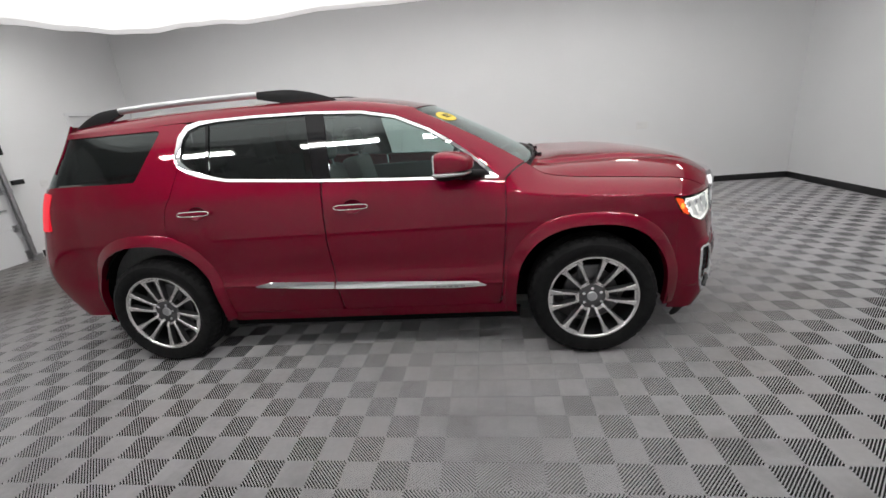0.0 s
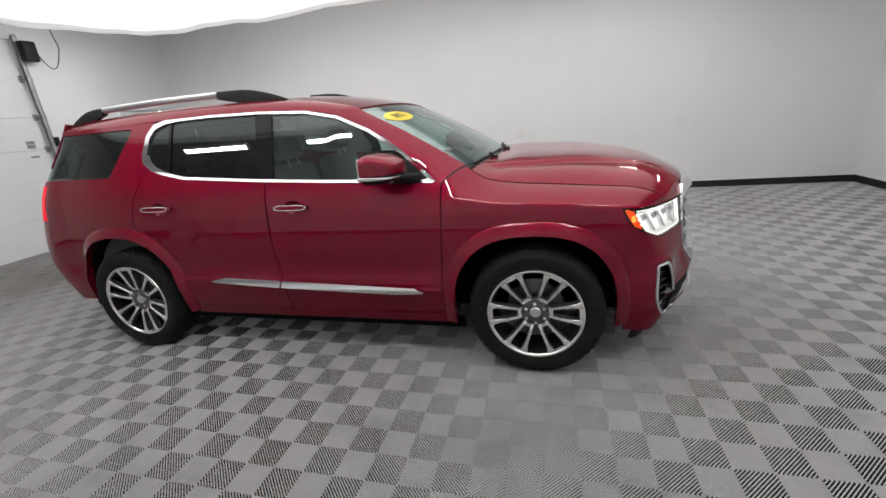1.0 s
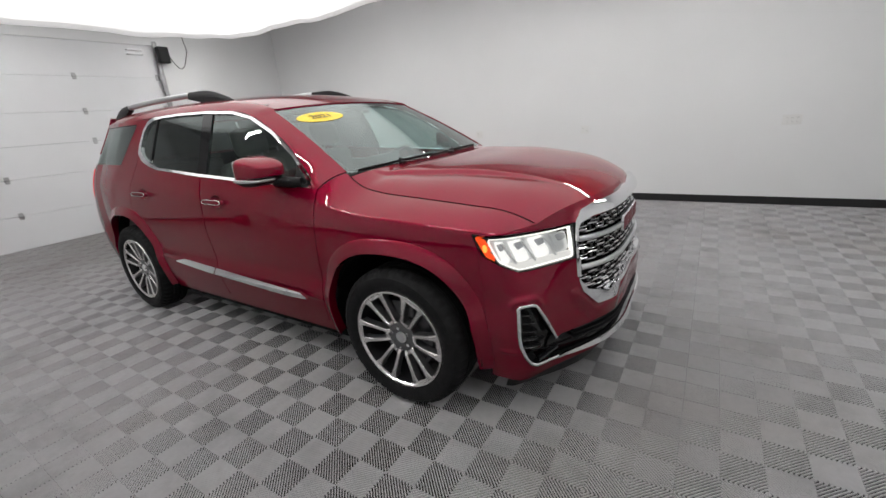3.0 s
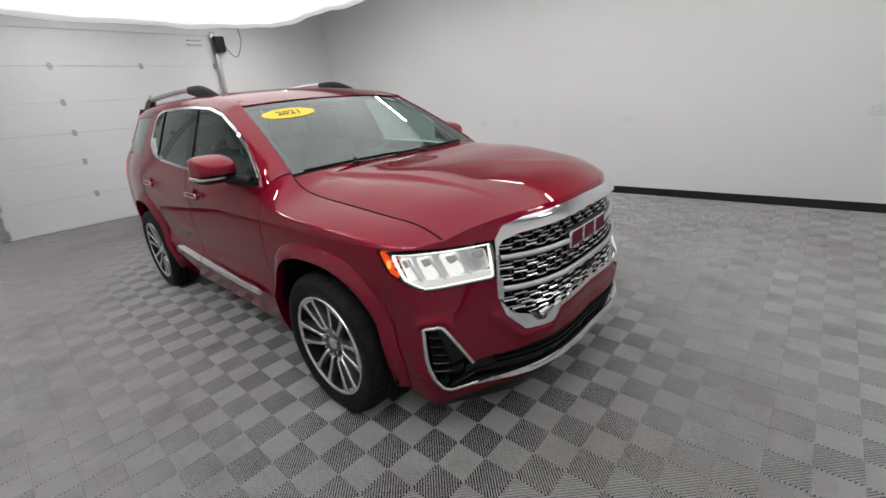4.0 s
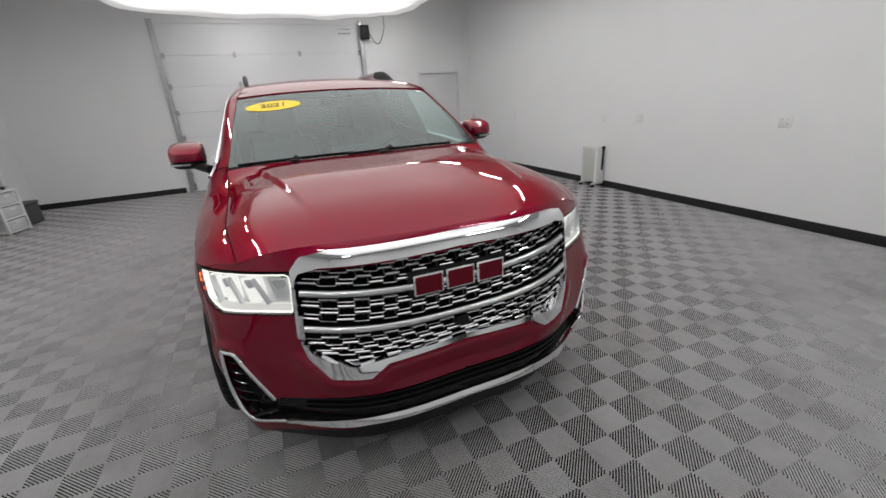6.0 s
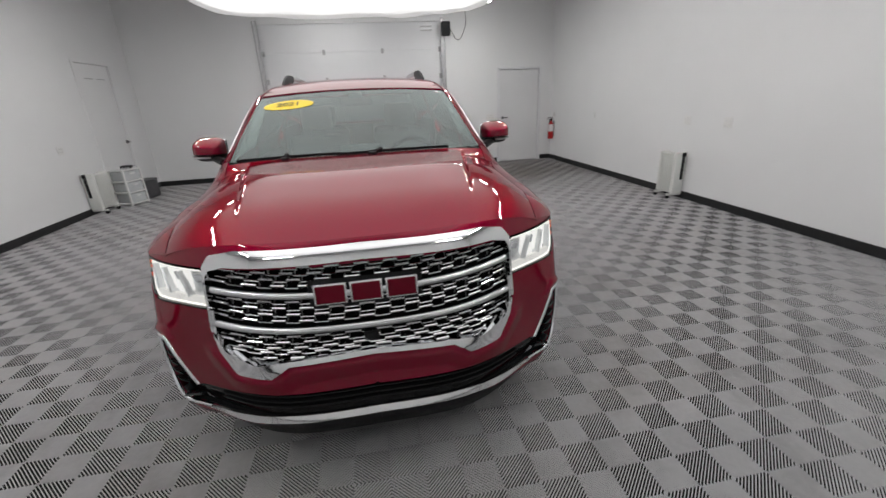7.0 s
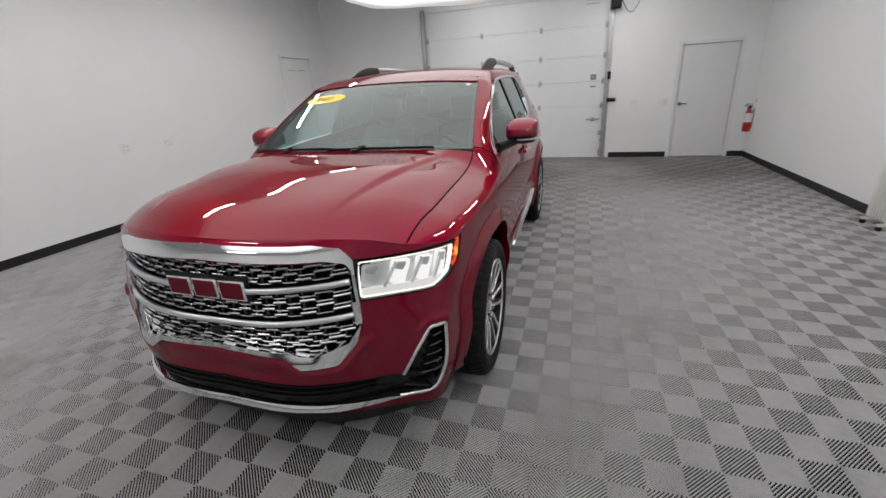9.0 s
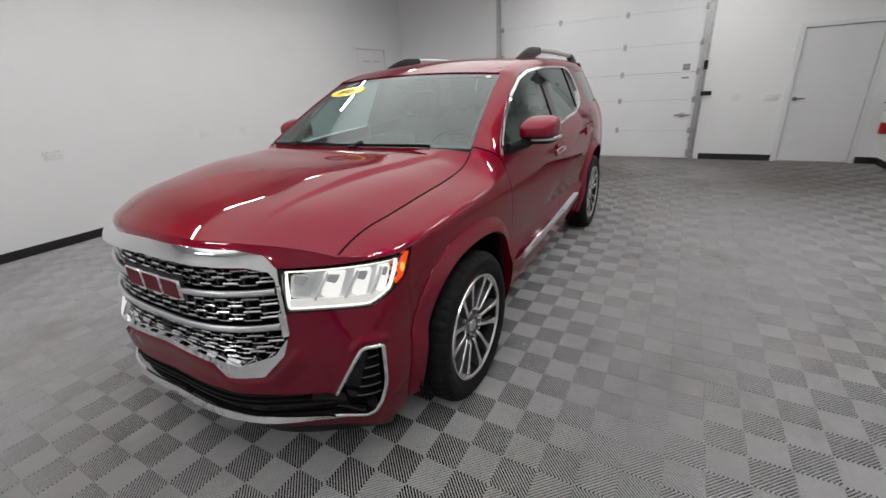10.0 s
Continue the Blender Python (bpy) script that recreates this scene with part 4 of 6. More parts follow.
# across the nose, half widths stand for arc positions
ARC = Spline([-0.3, 0.0, 0.2, 0.45, 0.58, 0.71, 0.80], [S_A - 0.304, S_A, S_A + 0.202, S_B, S_B + 0.158, S_C, -2.19])
GRILLE = sd_poly([(float(ARC(y)), z) for y, z in GRILLE_OUT] + [(S_A - 0.3, .604), (S_A - 0.3, 1.034)])
GRILLE_HOLE = sd_poly([(float(ARC(y)), z) for y, z in GRILLE_IN] + [(S_A - 0.3, .624), (S_A - 0.3, .980)], 0.006)
INTAKE = sd_poly([(S_A - 0.3, .472), (S_B, .472), (-2.36, .462), (-2.31, .44), (-2.31, .335), (S_B, .315), (S_A - 0.3, .300)])
BUMPER_SEAM = -1.905   # wing meets bumper


def wing_region(s, z):
    ahead = np.where(z > 0.957, -2.112, BUMPER_SEAM)
    body = np.maximum(ahead - s + np.where(z > 0.957, GAP, 0.0006), np.maximum(s + 0.80, np.where(z < 1.14, -FRONT_DOOR(s, z) + GAP, s + 0.937)))
    body = np.maximum(np.maximum(body, -FLARE_F(-s, z) - 0.012), z - SHOULDER(s) - 0.199)
    return np.maximum(body, -HEAD(s, np.minimum(z, SHOULDER(s))) + GAP)


mirrored("wing", lambda bm, sd: add_panel(bm, wing_map, -2.13, -0.87, 0.30, 1.262, 0.016, wing_region, sd, vstep=0.012), PAINT)


def bumper_region(s, z):
    f = np.maximum(s - BUMPER_SEAM + 0.0006, -FLARE_F(-s, z) - 0.012)
    for hole in (HEAD, VENT, GRILLE, INTAKE):
        f = np.maximum(f, -hole(s, z))
    f = np.maximum(np.maximum(f, S_A - s), z - 0.957)
    return np.maximum(f, 0.245 + 0.07 * np.clip((-2.15 - s) / 0.5, 0, 1) - z)


def bumper_relief(s, z):
    """Ledges under the grille and over the corner vents, and a short pressed line behind each vent."""
    g, v = GRILLE(s, z), VENT(s, z)
    ledge = 0.012 * np.clip((g - 0.004) / 0.018, 0, 1) * np.clip((0.085 - g) / 0.05, 0, 1) * np.clip((0.66 - z) / 0.03, 0, 1)
    brow = 0.010 * np.exp(-((v - 0.026) / 0.014) ** 2) * np.clip((z - 0.63) / 0.02, 0, 1)
    line = 0.007 * np.exp(-((z - 0.418) / 0.010) ** 2) * np.clip((s + 2.055) / 0.02, 0, 1) * np.clip((-1.955 - s) / 0.03, 0, 1)
    return ledge + brow + line


bumper = thing("front_bumper", "", "")
bumper.parent = car
for k in ("category", "label"):
    if k in bumper:
        del bumper[k]
mirrored("bumper_skin", lambda bm, sd: add_panel(bm, wing_map, S_A, -1.80, 0.20, 1.158, 0.012, bumper_region, sd, off=bumper_relief, vstep=0.008), PAINT, bumper)
# dark backing behind the openings
mirrored("bumper_backing", lambda bm, sd: add_panel(bm, wall_map, S_A, -2.0, 0.22, 0.93, 0.05, None, sd, off=-0.075, flange=0), DARK, bumper)

# doors, quarter panels, sills
def pressed_line(s, z):
    """A low ridge along the doors on which the bright moulding sits."""
    return 0.007 * np.exp(-((z - 0.528 - 0.028 * (s + 0.05)) / 0.011) ** 2) * np.clip((1.06 - s) / 0.04, 0, 1)


door_f = mirrored("front_door", lambda bm, sd: add_panel(bm, wall_map, -0.95, 0.20, 0.33, 1.32, 0.014, grow(cut(cut(FRONT_DOOR, CUP_F), grow(d_dlo, -0.004)), -GAP), sd, off=pressed_line, vstep=0.009), PAINT, label="red front door")
door_r = mirrored("rear_door", lambda bm, sd: add_panel(bm, wall_map, 0.14, 1.27, 0.33, 1.37, 0.018,
                                                         grow(cut(cut(cut(REAR_DOOR, CUP_R), grow(d_dlo, -0.004)), grow(flip(FLARE_R), -0.012)), -GAP), sd, off=pressed_line, vstep=0.009), PAINT, label="red rear door")
QGLASS = sd_poly([(1.255, 1.572), (1.435, 1.268), (2.40, 1.268), (2.40, 1.572)], 0.015)


def quarter_region(s, z):
    f = np.maximum(s - 2.235 + 0.25 * np.clip(z - 1.2, 0, 1), np.maximum(0.92 - s, z - 1.602))
    f = np.maximum(f, -REAR_DOOR(s, z) + GAP)
    f = np.maximum(f, -d_dlo(s, z) - 0.004)
    f = np.maximum(f, -FLARE_R(-s, z) - 0.012)
    f = np.maximum(f, -QGLASS(s, z) + 0.001)
    f = np.maximum(f, -np.maximum(np.maximum(0.98 - z, z - 1.235), 2.155 - s + 0.16 * (z - 1.1)))
    f = np.maximum(f, np.maximum(1.13 - s, 0) * (z < 0.5) + f)
    return np.maximum(f, 0.345 - z)


mirrored("quarter_panel", lambda bm, sd: add_panel(bm, wall_map, 0.90, 2.26, 0.33, 1.62, 0.018, quarter_region, sd), PAINT)
mirrored("quarter_glass", lambda bm, sd: add_panel(bm, wall_map, 1.22, 2.32, 1.25, 1.60, 0.03, grow(both(QGLASS, lambda s, z: s - 2.30 + 0.35 * (z - 1.27)), 0.006), sd, off=-0.008, flange=0), HAZY)
sill_region = lambda s, z: np.maximum(np.maximum(z - 0.345 + GAP, 0.275 - z), np.maximum(-ARCH_F(-s, z) + 0.03, -ARCH_R(-s, z) + 0.03))
mirrored("sill", lambda bm, sd: add_panel(bm, wall_map, -1.0, 1.0, 0.26, 0.36, 0.018, sill_region, sd, off=-0.004, flange=0.03), PAINT)
mirrored("sill_underside", lambda bm, sd: add_panel(bm, wall_map, -1.0, 1.0, 0.20, 0.285, 0.05, None, sd, off=-0.035, flange=0.02), DARK)


def tail_region(s, z):
    f = np.maximum(2.235 - 0.25 * np.clip(z - 1.2, 0, 1) - s + GAP, 0.345 - z)
    f = np.maximum(f, -np.maximum(np.maximum(0.98 - z, z - 1.235), s - 2.55))
    return np.maximum(f, -np.maximum(np.maximum(1.26 - z, z - 1.57), 2.2 - s))


mirrored("tail_panel", lambda bm, sd: add_panel(bm, wall_map, 2.1, S_J, 0.26, 1.66, 0.025, tail_region, sd), PAINT)
mirrored("rear_glass", lambda bm, sd: add_panel(bm, wall_map, 2.25, S_J, 1.25, 1.58, 0.04, lambda s, z: 2.28 - s - 0.2 * (z - 1.27), sd, off=-0.008, flange=0), PRIVACY)
mirrored("tail_lamp", lambda bm, sd: add_panel(bm, wall_map, 2.10, 2.56, 0.97, 1.24, 0.02, lambda s, z: np.maximum(np.maximum(0.985 - z, z - 1.23), np.maximum(2.162 - 0.16 * (z - 1.1) - s, s - 2.545)), sd, off=0.004, flange=0.02), TAIL, label="lit red tail lamp")

# wheel arch trims in body colour
for arch, flare, lim in ((ARCH_F, FLARE_F, (-1.97, -0.87)), (ARCH_R, FLARE_R, (0.90, 1.97))):
    ring = (lambda a, b: (lambda s, z: np.maximum(np.maximum(-a(-s, z), b(-s, z)), 0.30 - z)))(arch, flare)
    mirrored("arch_trim", lambda bm, sd: add_panel(bm, wall_map, lim[0], lim[1], 0.27, 0.96, 0.010, ring, sd, off=(lambda b: (lambda s, z: 0.003 + 0.030 * np.clip(-b(-s, z) / 0.062, 0, 1) ** 0.8))(flare), flange=0.05), PAINT)


def liner(bm, side, cx, rz):
    """Dark inside of a wheel arch."""
    rows = []
    for k in range(25):
        a = math.pi * (k / 24 * 1.08 - 0.04)
        rows.append([(cx + 0.465 * math.cos(a), -side * y, 0.375 + rz * math.sin(a)) for y in (0.90, 0.55)])
    add_grid(bm, rows)
    bm.faces.new([bm.verts.new(r[1]) for r in rows])


mirrored("wheel_liner", lambda bm, sd: liner(bm, sd, 1.415, 0.49), DARK)
mirrored("wheel_liner", lambda bm, sd: liner(bm, sd, -1.4285, 0.51), DARK)

# bright side moulding with plain bars for its small script
STRIP = sd_poly([(.71, .548), (.60, .571), (-.74, .533), (-.80, .506), (-.60, .497), (.40, .532)], 0.003)
mirrored("side_moulding", lambda bm, sd: add_panel(bm, wall_map, -0.81, 0.167, 0.48, 0.59, 0.008, both(STRIP, lambda s, z: s - 0.163), sd, off=lambda s, z: 0.005 + 0.65 * np.clip(0.575 - z, 0, 0.05), flange=0.014), CHROME, door_f, "chrome moulding strip")
mirrored("side_moulding", lambda bm, sd: add_panel(bm, wall_map, 0.168, 0.72, 0.48, 0.59, 0.008, both(STRIP, lambda s, z: 0.172 - s), sd, off=lambda s, z: 0.005 + 0.65 * np.clip(0.575 - z, 0, 0.05), flange=0.014), CHROME, door_r, "chrome moulding strip")


def script_bars(bm, side):
    for k in range(6):
        a = -0.66 + k * 0.038
        add_panel(bm, wall_map, a, a + 0.028, 0.504, 0.516, 0.01, None, side, off=0.041, flange=0.002)


mirrored("script_bars", script_bars, STEEL, door_f, "row of small dark bars")

# window surrounds, pillars and glass
inset = lambda r: grow(d_dlo, -r)
wide = lambda s, z: d_dlo(s, z) + 0.016 + 0.022 * np.clip((s - 0.85) / 0.25, 0, 1)


def bright_edge(s, z):
    """The trim leans upwards, along the sill as well as along the roof."""
    d, k = d_dlo(s, z), np.clip((z - 1.25) / 0.2, 0, 1)
    return 0.004 + (0.30 - 0.18 * np.clip((s - 0.93) / 0.1, 0, 1)) * ((1 - k) * np.clip(d + 0.018, 0, 0.02) + k * np.clip(-d, 0, 0.02))


surround = mirrored("window_surround", lambda bm, sd: add_panel(bm, wall_map, -0.93, 1.17, 1.11, 1.63, 0.010, cut(grow(d_dlo, 0.001), wide), sd, off=bright_edge, flange=0.02), CHROME, label="bright chrome window surround")
pillar_b = sd_poly([(.10, 1.10), (.205, 1.10), (.285, 1.66), (.165, 1.66)])
pillar_c = sd_poly([(.905, 1.10), (.925, 1.10), (.945, 1.66), (.925, 1.66)])
sail = sd_poly([(-.93, 1.10), (-.735, 1.10), (-.735, 1.35), (-.93, 1.35)])
mirrored("window_pillar", lambda bm, sd: add_panel(bm, wall_map, 0.08, 0.30, 1.12, 1.63, 0.016, both(wide, pillar_b), sd, off=0.001, flange=0.01), GLOSS_BLACK)
mirrored("window_divider", lambda bm, sd: add_panel(bm, wall_map, 0.88, 0.96, 1.15, 1.63, 0.012, both(wide, pillar_c), sd, off=0.0, flange=0.008), GLOSS_BLACK, door_r)
mirrored("mirror_sail", lambda bm, sd: add_panel(bm, wall_map, -0.93, -0.70, 1.10, 1.40, 0.012, both(wide, sail), sd, off=0.001, flange=0.01), BLACK, door_f)
mirrored("door_glass", lambda bm, sd: add_panel(bm, wall_map, -0.93, 0.20, 1.11, 1.62, 0.016, both(grow(wide, 0.006), lambda s, z: s - 0.19), sd, off=-0.008, flange=0), FRONT_GLASS, door_f, "lightly tinted window glass")
mirrored("door_glass", lambda bm, sd: add_panel(bm, wall_map, 0.19, 1.16, 1.14, 1.63, 0.03, both(grow(wide, 0.006), lambda s, z: 0.19 - s), sd, off=-0.008, flange=0), PRIVACY, door_r, "dark privacy glass")


# roof side rails and screen pillars: one band from the window line to the roof's edge
mirrored("roof_side", lambda bm, sd: add_panel(bm, rail_map, 0.004, 1.0, 0, 1, 0.0125, None, sd, flange=0.006, vstep=0.1), PAINT)
bonnet = bmesh.new()
add_panel(bonnet, hood_map, 0.0, 1.0, -0.9935, 0.9935, 0.016, None, 1, flange=0.016, vstep=0.007)
for sd in (1, -1):
    add_panel(bonnet, wing_map, S_A, -2.117, 0.960, 1.163, 0.016, lambda s, v: v - SHOULDER(s) - 0.1995, sd, flange=0.01, vstep=0.01)
part("bonnet", bonnet, PAINT, car, "red bonnet with a raised middle")
# near-black strips just under the shut lines draw the shade of the gaps
for sd in (1, -1):
    gap_shade = bmesh.new()
    rows = []
    for d in np.linspace(0.0, 1.0, 40):
        row = [hood_map(d, sd * e) for e in (-0.989, -0.997, -1.004)]
        rows.append([tuple(p - np.array((0, 0, 0.006 - 0.0025 * k))) for k, p in enumerate(row)])
    add_grid(gap_shade, rows, flip=sd < 0)
    part("bonnet_gap_shade", gap_shade, DARK, car, "dark strip drawn for the shaded gap beside the bonnet")
roof = bmesh.new()
add_panel(roof, roof_map, -2.03, 0.52, -0.665, 0.665, 0.03, lambda x, y: np.maximum(x - (0.45 - 0.045 * np.abs(y / 0.66) ** 2.2), np.abs(y) - 0.662 + 0.050 * np.clip((0.41 - x) / 0.35, 0, 1)), 1, flange=0.012)
part("roof", roof, PAINT, car)
gl = bmesh.new()
add_panel(gl, screen_map, -1, 1, 0, 1, 0.05, None, 1, off=-0.006, flange=0)
screen = part("windscreen", gl, WINDSCREEN, car, "clear windscreen glass")
bd = bmesh.new()
add_panel(bd, screen_map, -1, 1, 0, 1, 0.02, lambda e, h: np.minimum(np.minimum((1 - np.abs(e)) - 0.03, 0.972 - h), h - 0.03), 1, off=-0.009, flange=0)
part("screen_border", bd, GLOSS_BLACK, car, "black painted screen edge")
# cowl under the wipers
cowl = bmesh.new()
rows = []
for k in range(41):
    e = -1.0 + k / 20
    p, q = screen_map(e, -0.0), hood_map(1.0, e)
    rows.append([tuple(q + np.array((0.02, 0, -0.022))), tuple(q * 0.5 + p * 0.5 - np.array((0, 0, 0.022))), tuple(p - np.array((0.0, 0, 0.012)))])
add_grid(cowl, rows)
part("cowl", cowl, BLACK, car, "black plastic cowl")


# ---------------- nose: grille, lamps, vents ----------------
def nose_point(y, z, off):
    """A point of the nose at half width y (signed), height z, lifted by off along the wall's normal."""
    s = np.array([float(ARC(abs(y)))])
    p, n = wall_map(s, np.array([z]))[0], surface_normal(wall_map, s, np.array([z]))[0]
    p = p + n * off
    return Vector((p[0], math.copysign(abs(p[1]), y), p[2])), Vector((n[0], math.copysign(abs(n[1]), y), n[2]))


grille = thing("grille", "", "")
grille.parent = car
for k in ("category", "label"):
    if k in grille:
        del grille[k]


def surround_lift(s, z):
    """The chrome stands proud at its top bar and lower lip and runs flush towards the lamps."""
    mid = np.clip((-2.46 - s) / 0.22, 0, 1)
    bar = np.where(z > 0.9, 1 - (1 - np.clip((1.030 - z) / 0.052, 0, 1)) ** 2.2, np.clip(1 - (0.9 - z) / 0.1, 0, 1))
    return 0.002 + 0.014 * mid + 0.020 * bar * (0.2 + 0.8 * mid) + 0.09 * np.clip(0.665 - z, 0, 0.10) * (0.08 + 0.92 * mid)


sur = bmesh.new()
for sd in (1, -1):
    add_panel(sur, wall_map, S_A - 0.008, -2.40, 0.53, 1.05, 0.008, lambda s, z: np.maximum(cut(GRILLE, GRILLE_HOLE)(s, z), S_A - 0.003 - s), sd, off=surround_lift, flange=0.06)
part("chrome_surround", sur, CHROME, grille, "broad chrome grille surround")
back = bmesh.new()
for sd in (1, -1):
    add_panel(back, wall_map, S_A, -2.42, 0.56, 0.96, 0.04, None, sd, off=-0.045, flange=0)
part("grille_backing", back, DARK, grille)


smile = lambda y, z: (0.075 if z > 0.70 else 0.03) * y * y


def grille_strip(z, shift, y_end):
    """One bright strip of the mesh: short dashes set high and low by turns."""
    path, nor = [], []
    step = 0.054
    marks = []
    y = -y_end
    k = 0
    while y < y_end:
        a, b = y, min(y + step, y_end)
        marks += [(a + 0.003, k), (b - 0.003, k)]
        y, k = b, k + 1
    for y, k in marks:
        dz = 0.0042 if (k + shift) % 2 else -0.0042
        p, nn = nose_point(y if abs(y) > 1e-4 else 1e-4, z + smile(y, z) + dz, (0.006 if (k + shift) % 2 else 0.001) - 0.022 * (y / 0.56) ** 2 - (0.010 if z < 0.64 else 0))
        path.append(p)
        nor.append(nn + Vector((0, 0, 0.6)))
    bm = bmesh.new()
    add_sweep(bm, path, [(-0.0036, -0.012), (0.0036, -0.012), (0.0036, -0.002), (0.0, 0.002), (-0.0036, -0.002)], normals=nor)
    # the proud dashes
    for i in range(0, len(path) - 1, 2):
        if (marks[i][1] + shift) % 2:
            a, b = path[i], path[i + 1]
            add_sweep(bm, [a + (a - b) * 0.06, a, b, b + (b - a) * 0.06], [(-0.0044, -0.010), (0.0044, -0.010), (0.0044, 0.002), (0.0020, 0.0050), (-0.0020, 0.0050), (-0.0044, 0.002)], normals=[n + Vector((0, 0, 0.35)) for n in (nor[i], nor[i], nor[i + 1], nor[i + 1])])
    return bm


def grille_half(z):
    """How far a strip at that height reaches before it meets the chrome."""
    ys = np.linspace(0.30, 0.60, 61)
    inside = [y for y in ys if float(GRILLE_HOLE(np.array([float(ARC(y))]), np.array([z + smile(y, z)]))[0]) < -0.003]
    return max(inside) if inside else 0.30


zrows = [0.956, 0.933, 0.910, 0.886, 0.827, 0.803, 0.779, 0.754, 0.696, 0.674, 0.652, 0.630, 0.608]
for i, z in enumerate(zrows):
    part("grille_strip", grille_strip(z, i % 2, grille_half(z)), MESHSILVER, grille)
bm = bmesh.new()
for i, z in enumerate(zrows):
    n = int(grille_half(z) * 2 / 0.054)
    for k in range(n):
        y = -grille_half(z) + (k + 1) * 0.054
        p, nn = nose_point(y if abs(y) > 1e-3 else 1e-3, z, -0.018 - 0.022 * (y / 0.56) ** 2 - (0.010 if z < 0.64 else 0))
        add_box(bm, p.x - 0.008, p.x + 0.002, p.y - 0.002, p.y + 0.002, z + smile(y, z) - 0.008, z + smile(y, z) + 0.008)
part("grille_link", bm, GUNMETAL, grille)["kind"] = "stuff"
for z, h in ((0.855, 0.0125), (0.722, 0.0125)):
    path, nor = [], []
    for k in range(45):
        y = -0.565 + 1.13 * k / 44
        p, nn = nose_point(y if abs(y) > 1e-4 else 1e-4, z + smile(y, z), 0.010 - 0.016 * (y / 0.56) ** 2)
        path.append(p)
        nor.append(nn + Vector((0, 0, 0.5)))
    part("grille_bar", add_sweep(bmesh.new(), path, ring_profile(h, 0.012, 8), normals=nor), SATIN, grille, "broad satin grille bar", angle=50)
bm = bmesh.new()
p, nn = nose_point(0.001, 0.668, 0.006)
add_box(bm, p.x - 0.02, p.x + 0.006, -0.028, 0.028, 0.655, 0.690, 0.006, 2)
part("camera_pod", bm, BLACK, grille)
# badge: three plain red blocks with bright rims on a dark plate
plate = bmesh.new()
rows = []
for k in range(13):
    y = -0.205 + 0.41 * k / 12
    p, nn = nose_point(y if abs(y) > 1e-4 else 1e-4, 0.862, 0.012)
    rows.append([(p.x, y, 0.805), (p.x, y, 0.918)])
add_grid(plate, rows)
part("badge_plate", plate, BLACK, grille)
for cy in (-0.128, 0.0, 0.128):
    p, nn = nose_point(cy if cy else 1e-4, 0.862, 0.03)
    ang = math.degrees(math.atan2(nn.y, nn.x))
    bl = bmesh.new()
    m = pose(p.x - 0.012, cy, 0.862, 0, 0, ang)
    add_box(bl, -0.016, 0.006, -0.060, 0.060, -0.042, 0.042, 0.006, 2, m=m)
    block = part("badge_block", bl, CHROME, grille, "plain chrome-rimmed red badge block", angle=40)
    bl = bmesh.new()
    add_box(bl, 0.002, 0.0085, -0.051, 0.051, -0.034, 0.034, 0.002, 1, m=m)
    part("badge_face", bl, RED_BADGE, block)


def on_wall(pts, off, side, n=1):
    """Path points (s, z) laid on the wall."""
    P, N = [], []
    dense = []
    for a, b in zip(pts, pts[1:]):
        for k in range(n):
            dense.append((a[0] + (b[0] - a[0]) * k / n, a[1] + (b[1] - a[1]) * k / n))
    dense.append(pts[-1])
    s, z = np.array([p[0] for p in dense]), np.array([p[1] for p in dense])
    p, nn = wall_map(s, z), surface_normal(wall_map, s, z)
    p = p + nn * off
    f = np.array((1, side, 1))
    return [Vector(q) for q in p * f], [Vector(q) for q in nn * f]


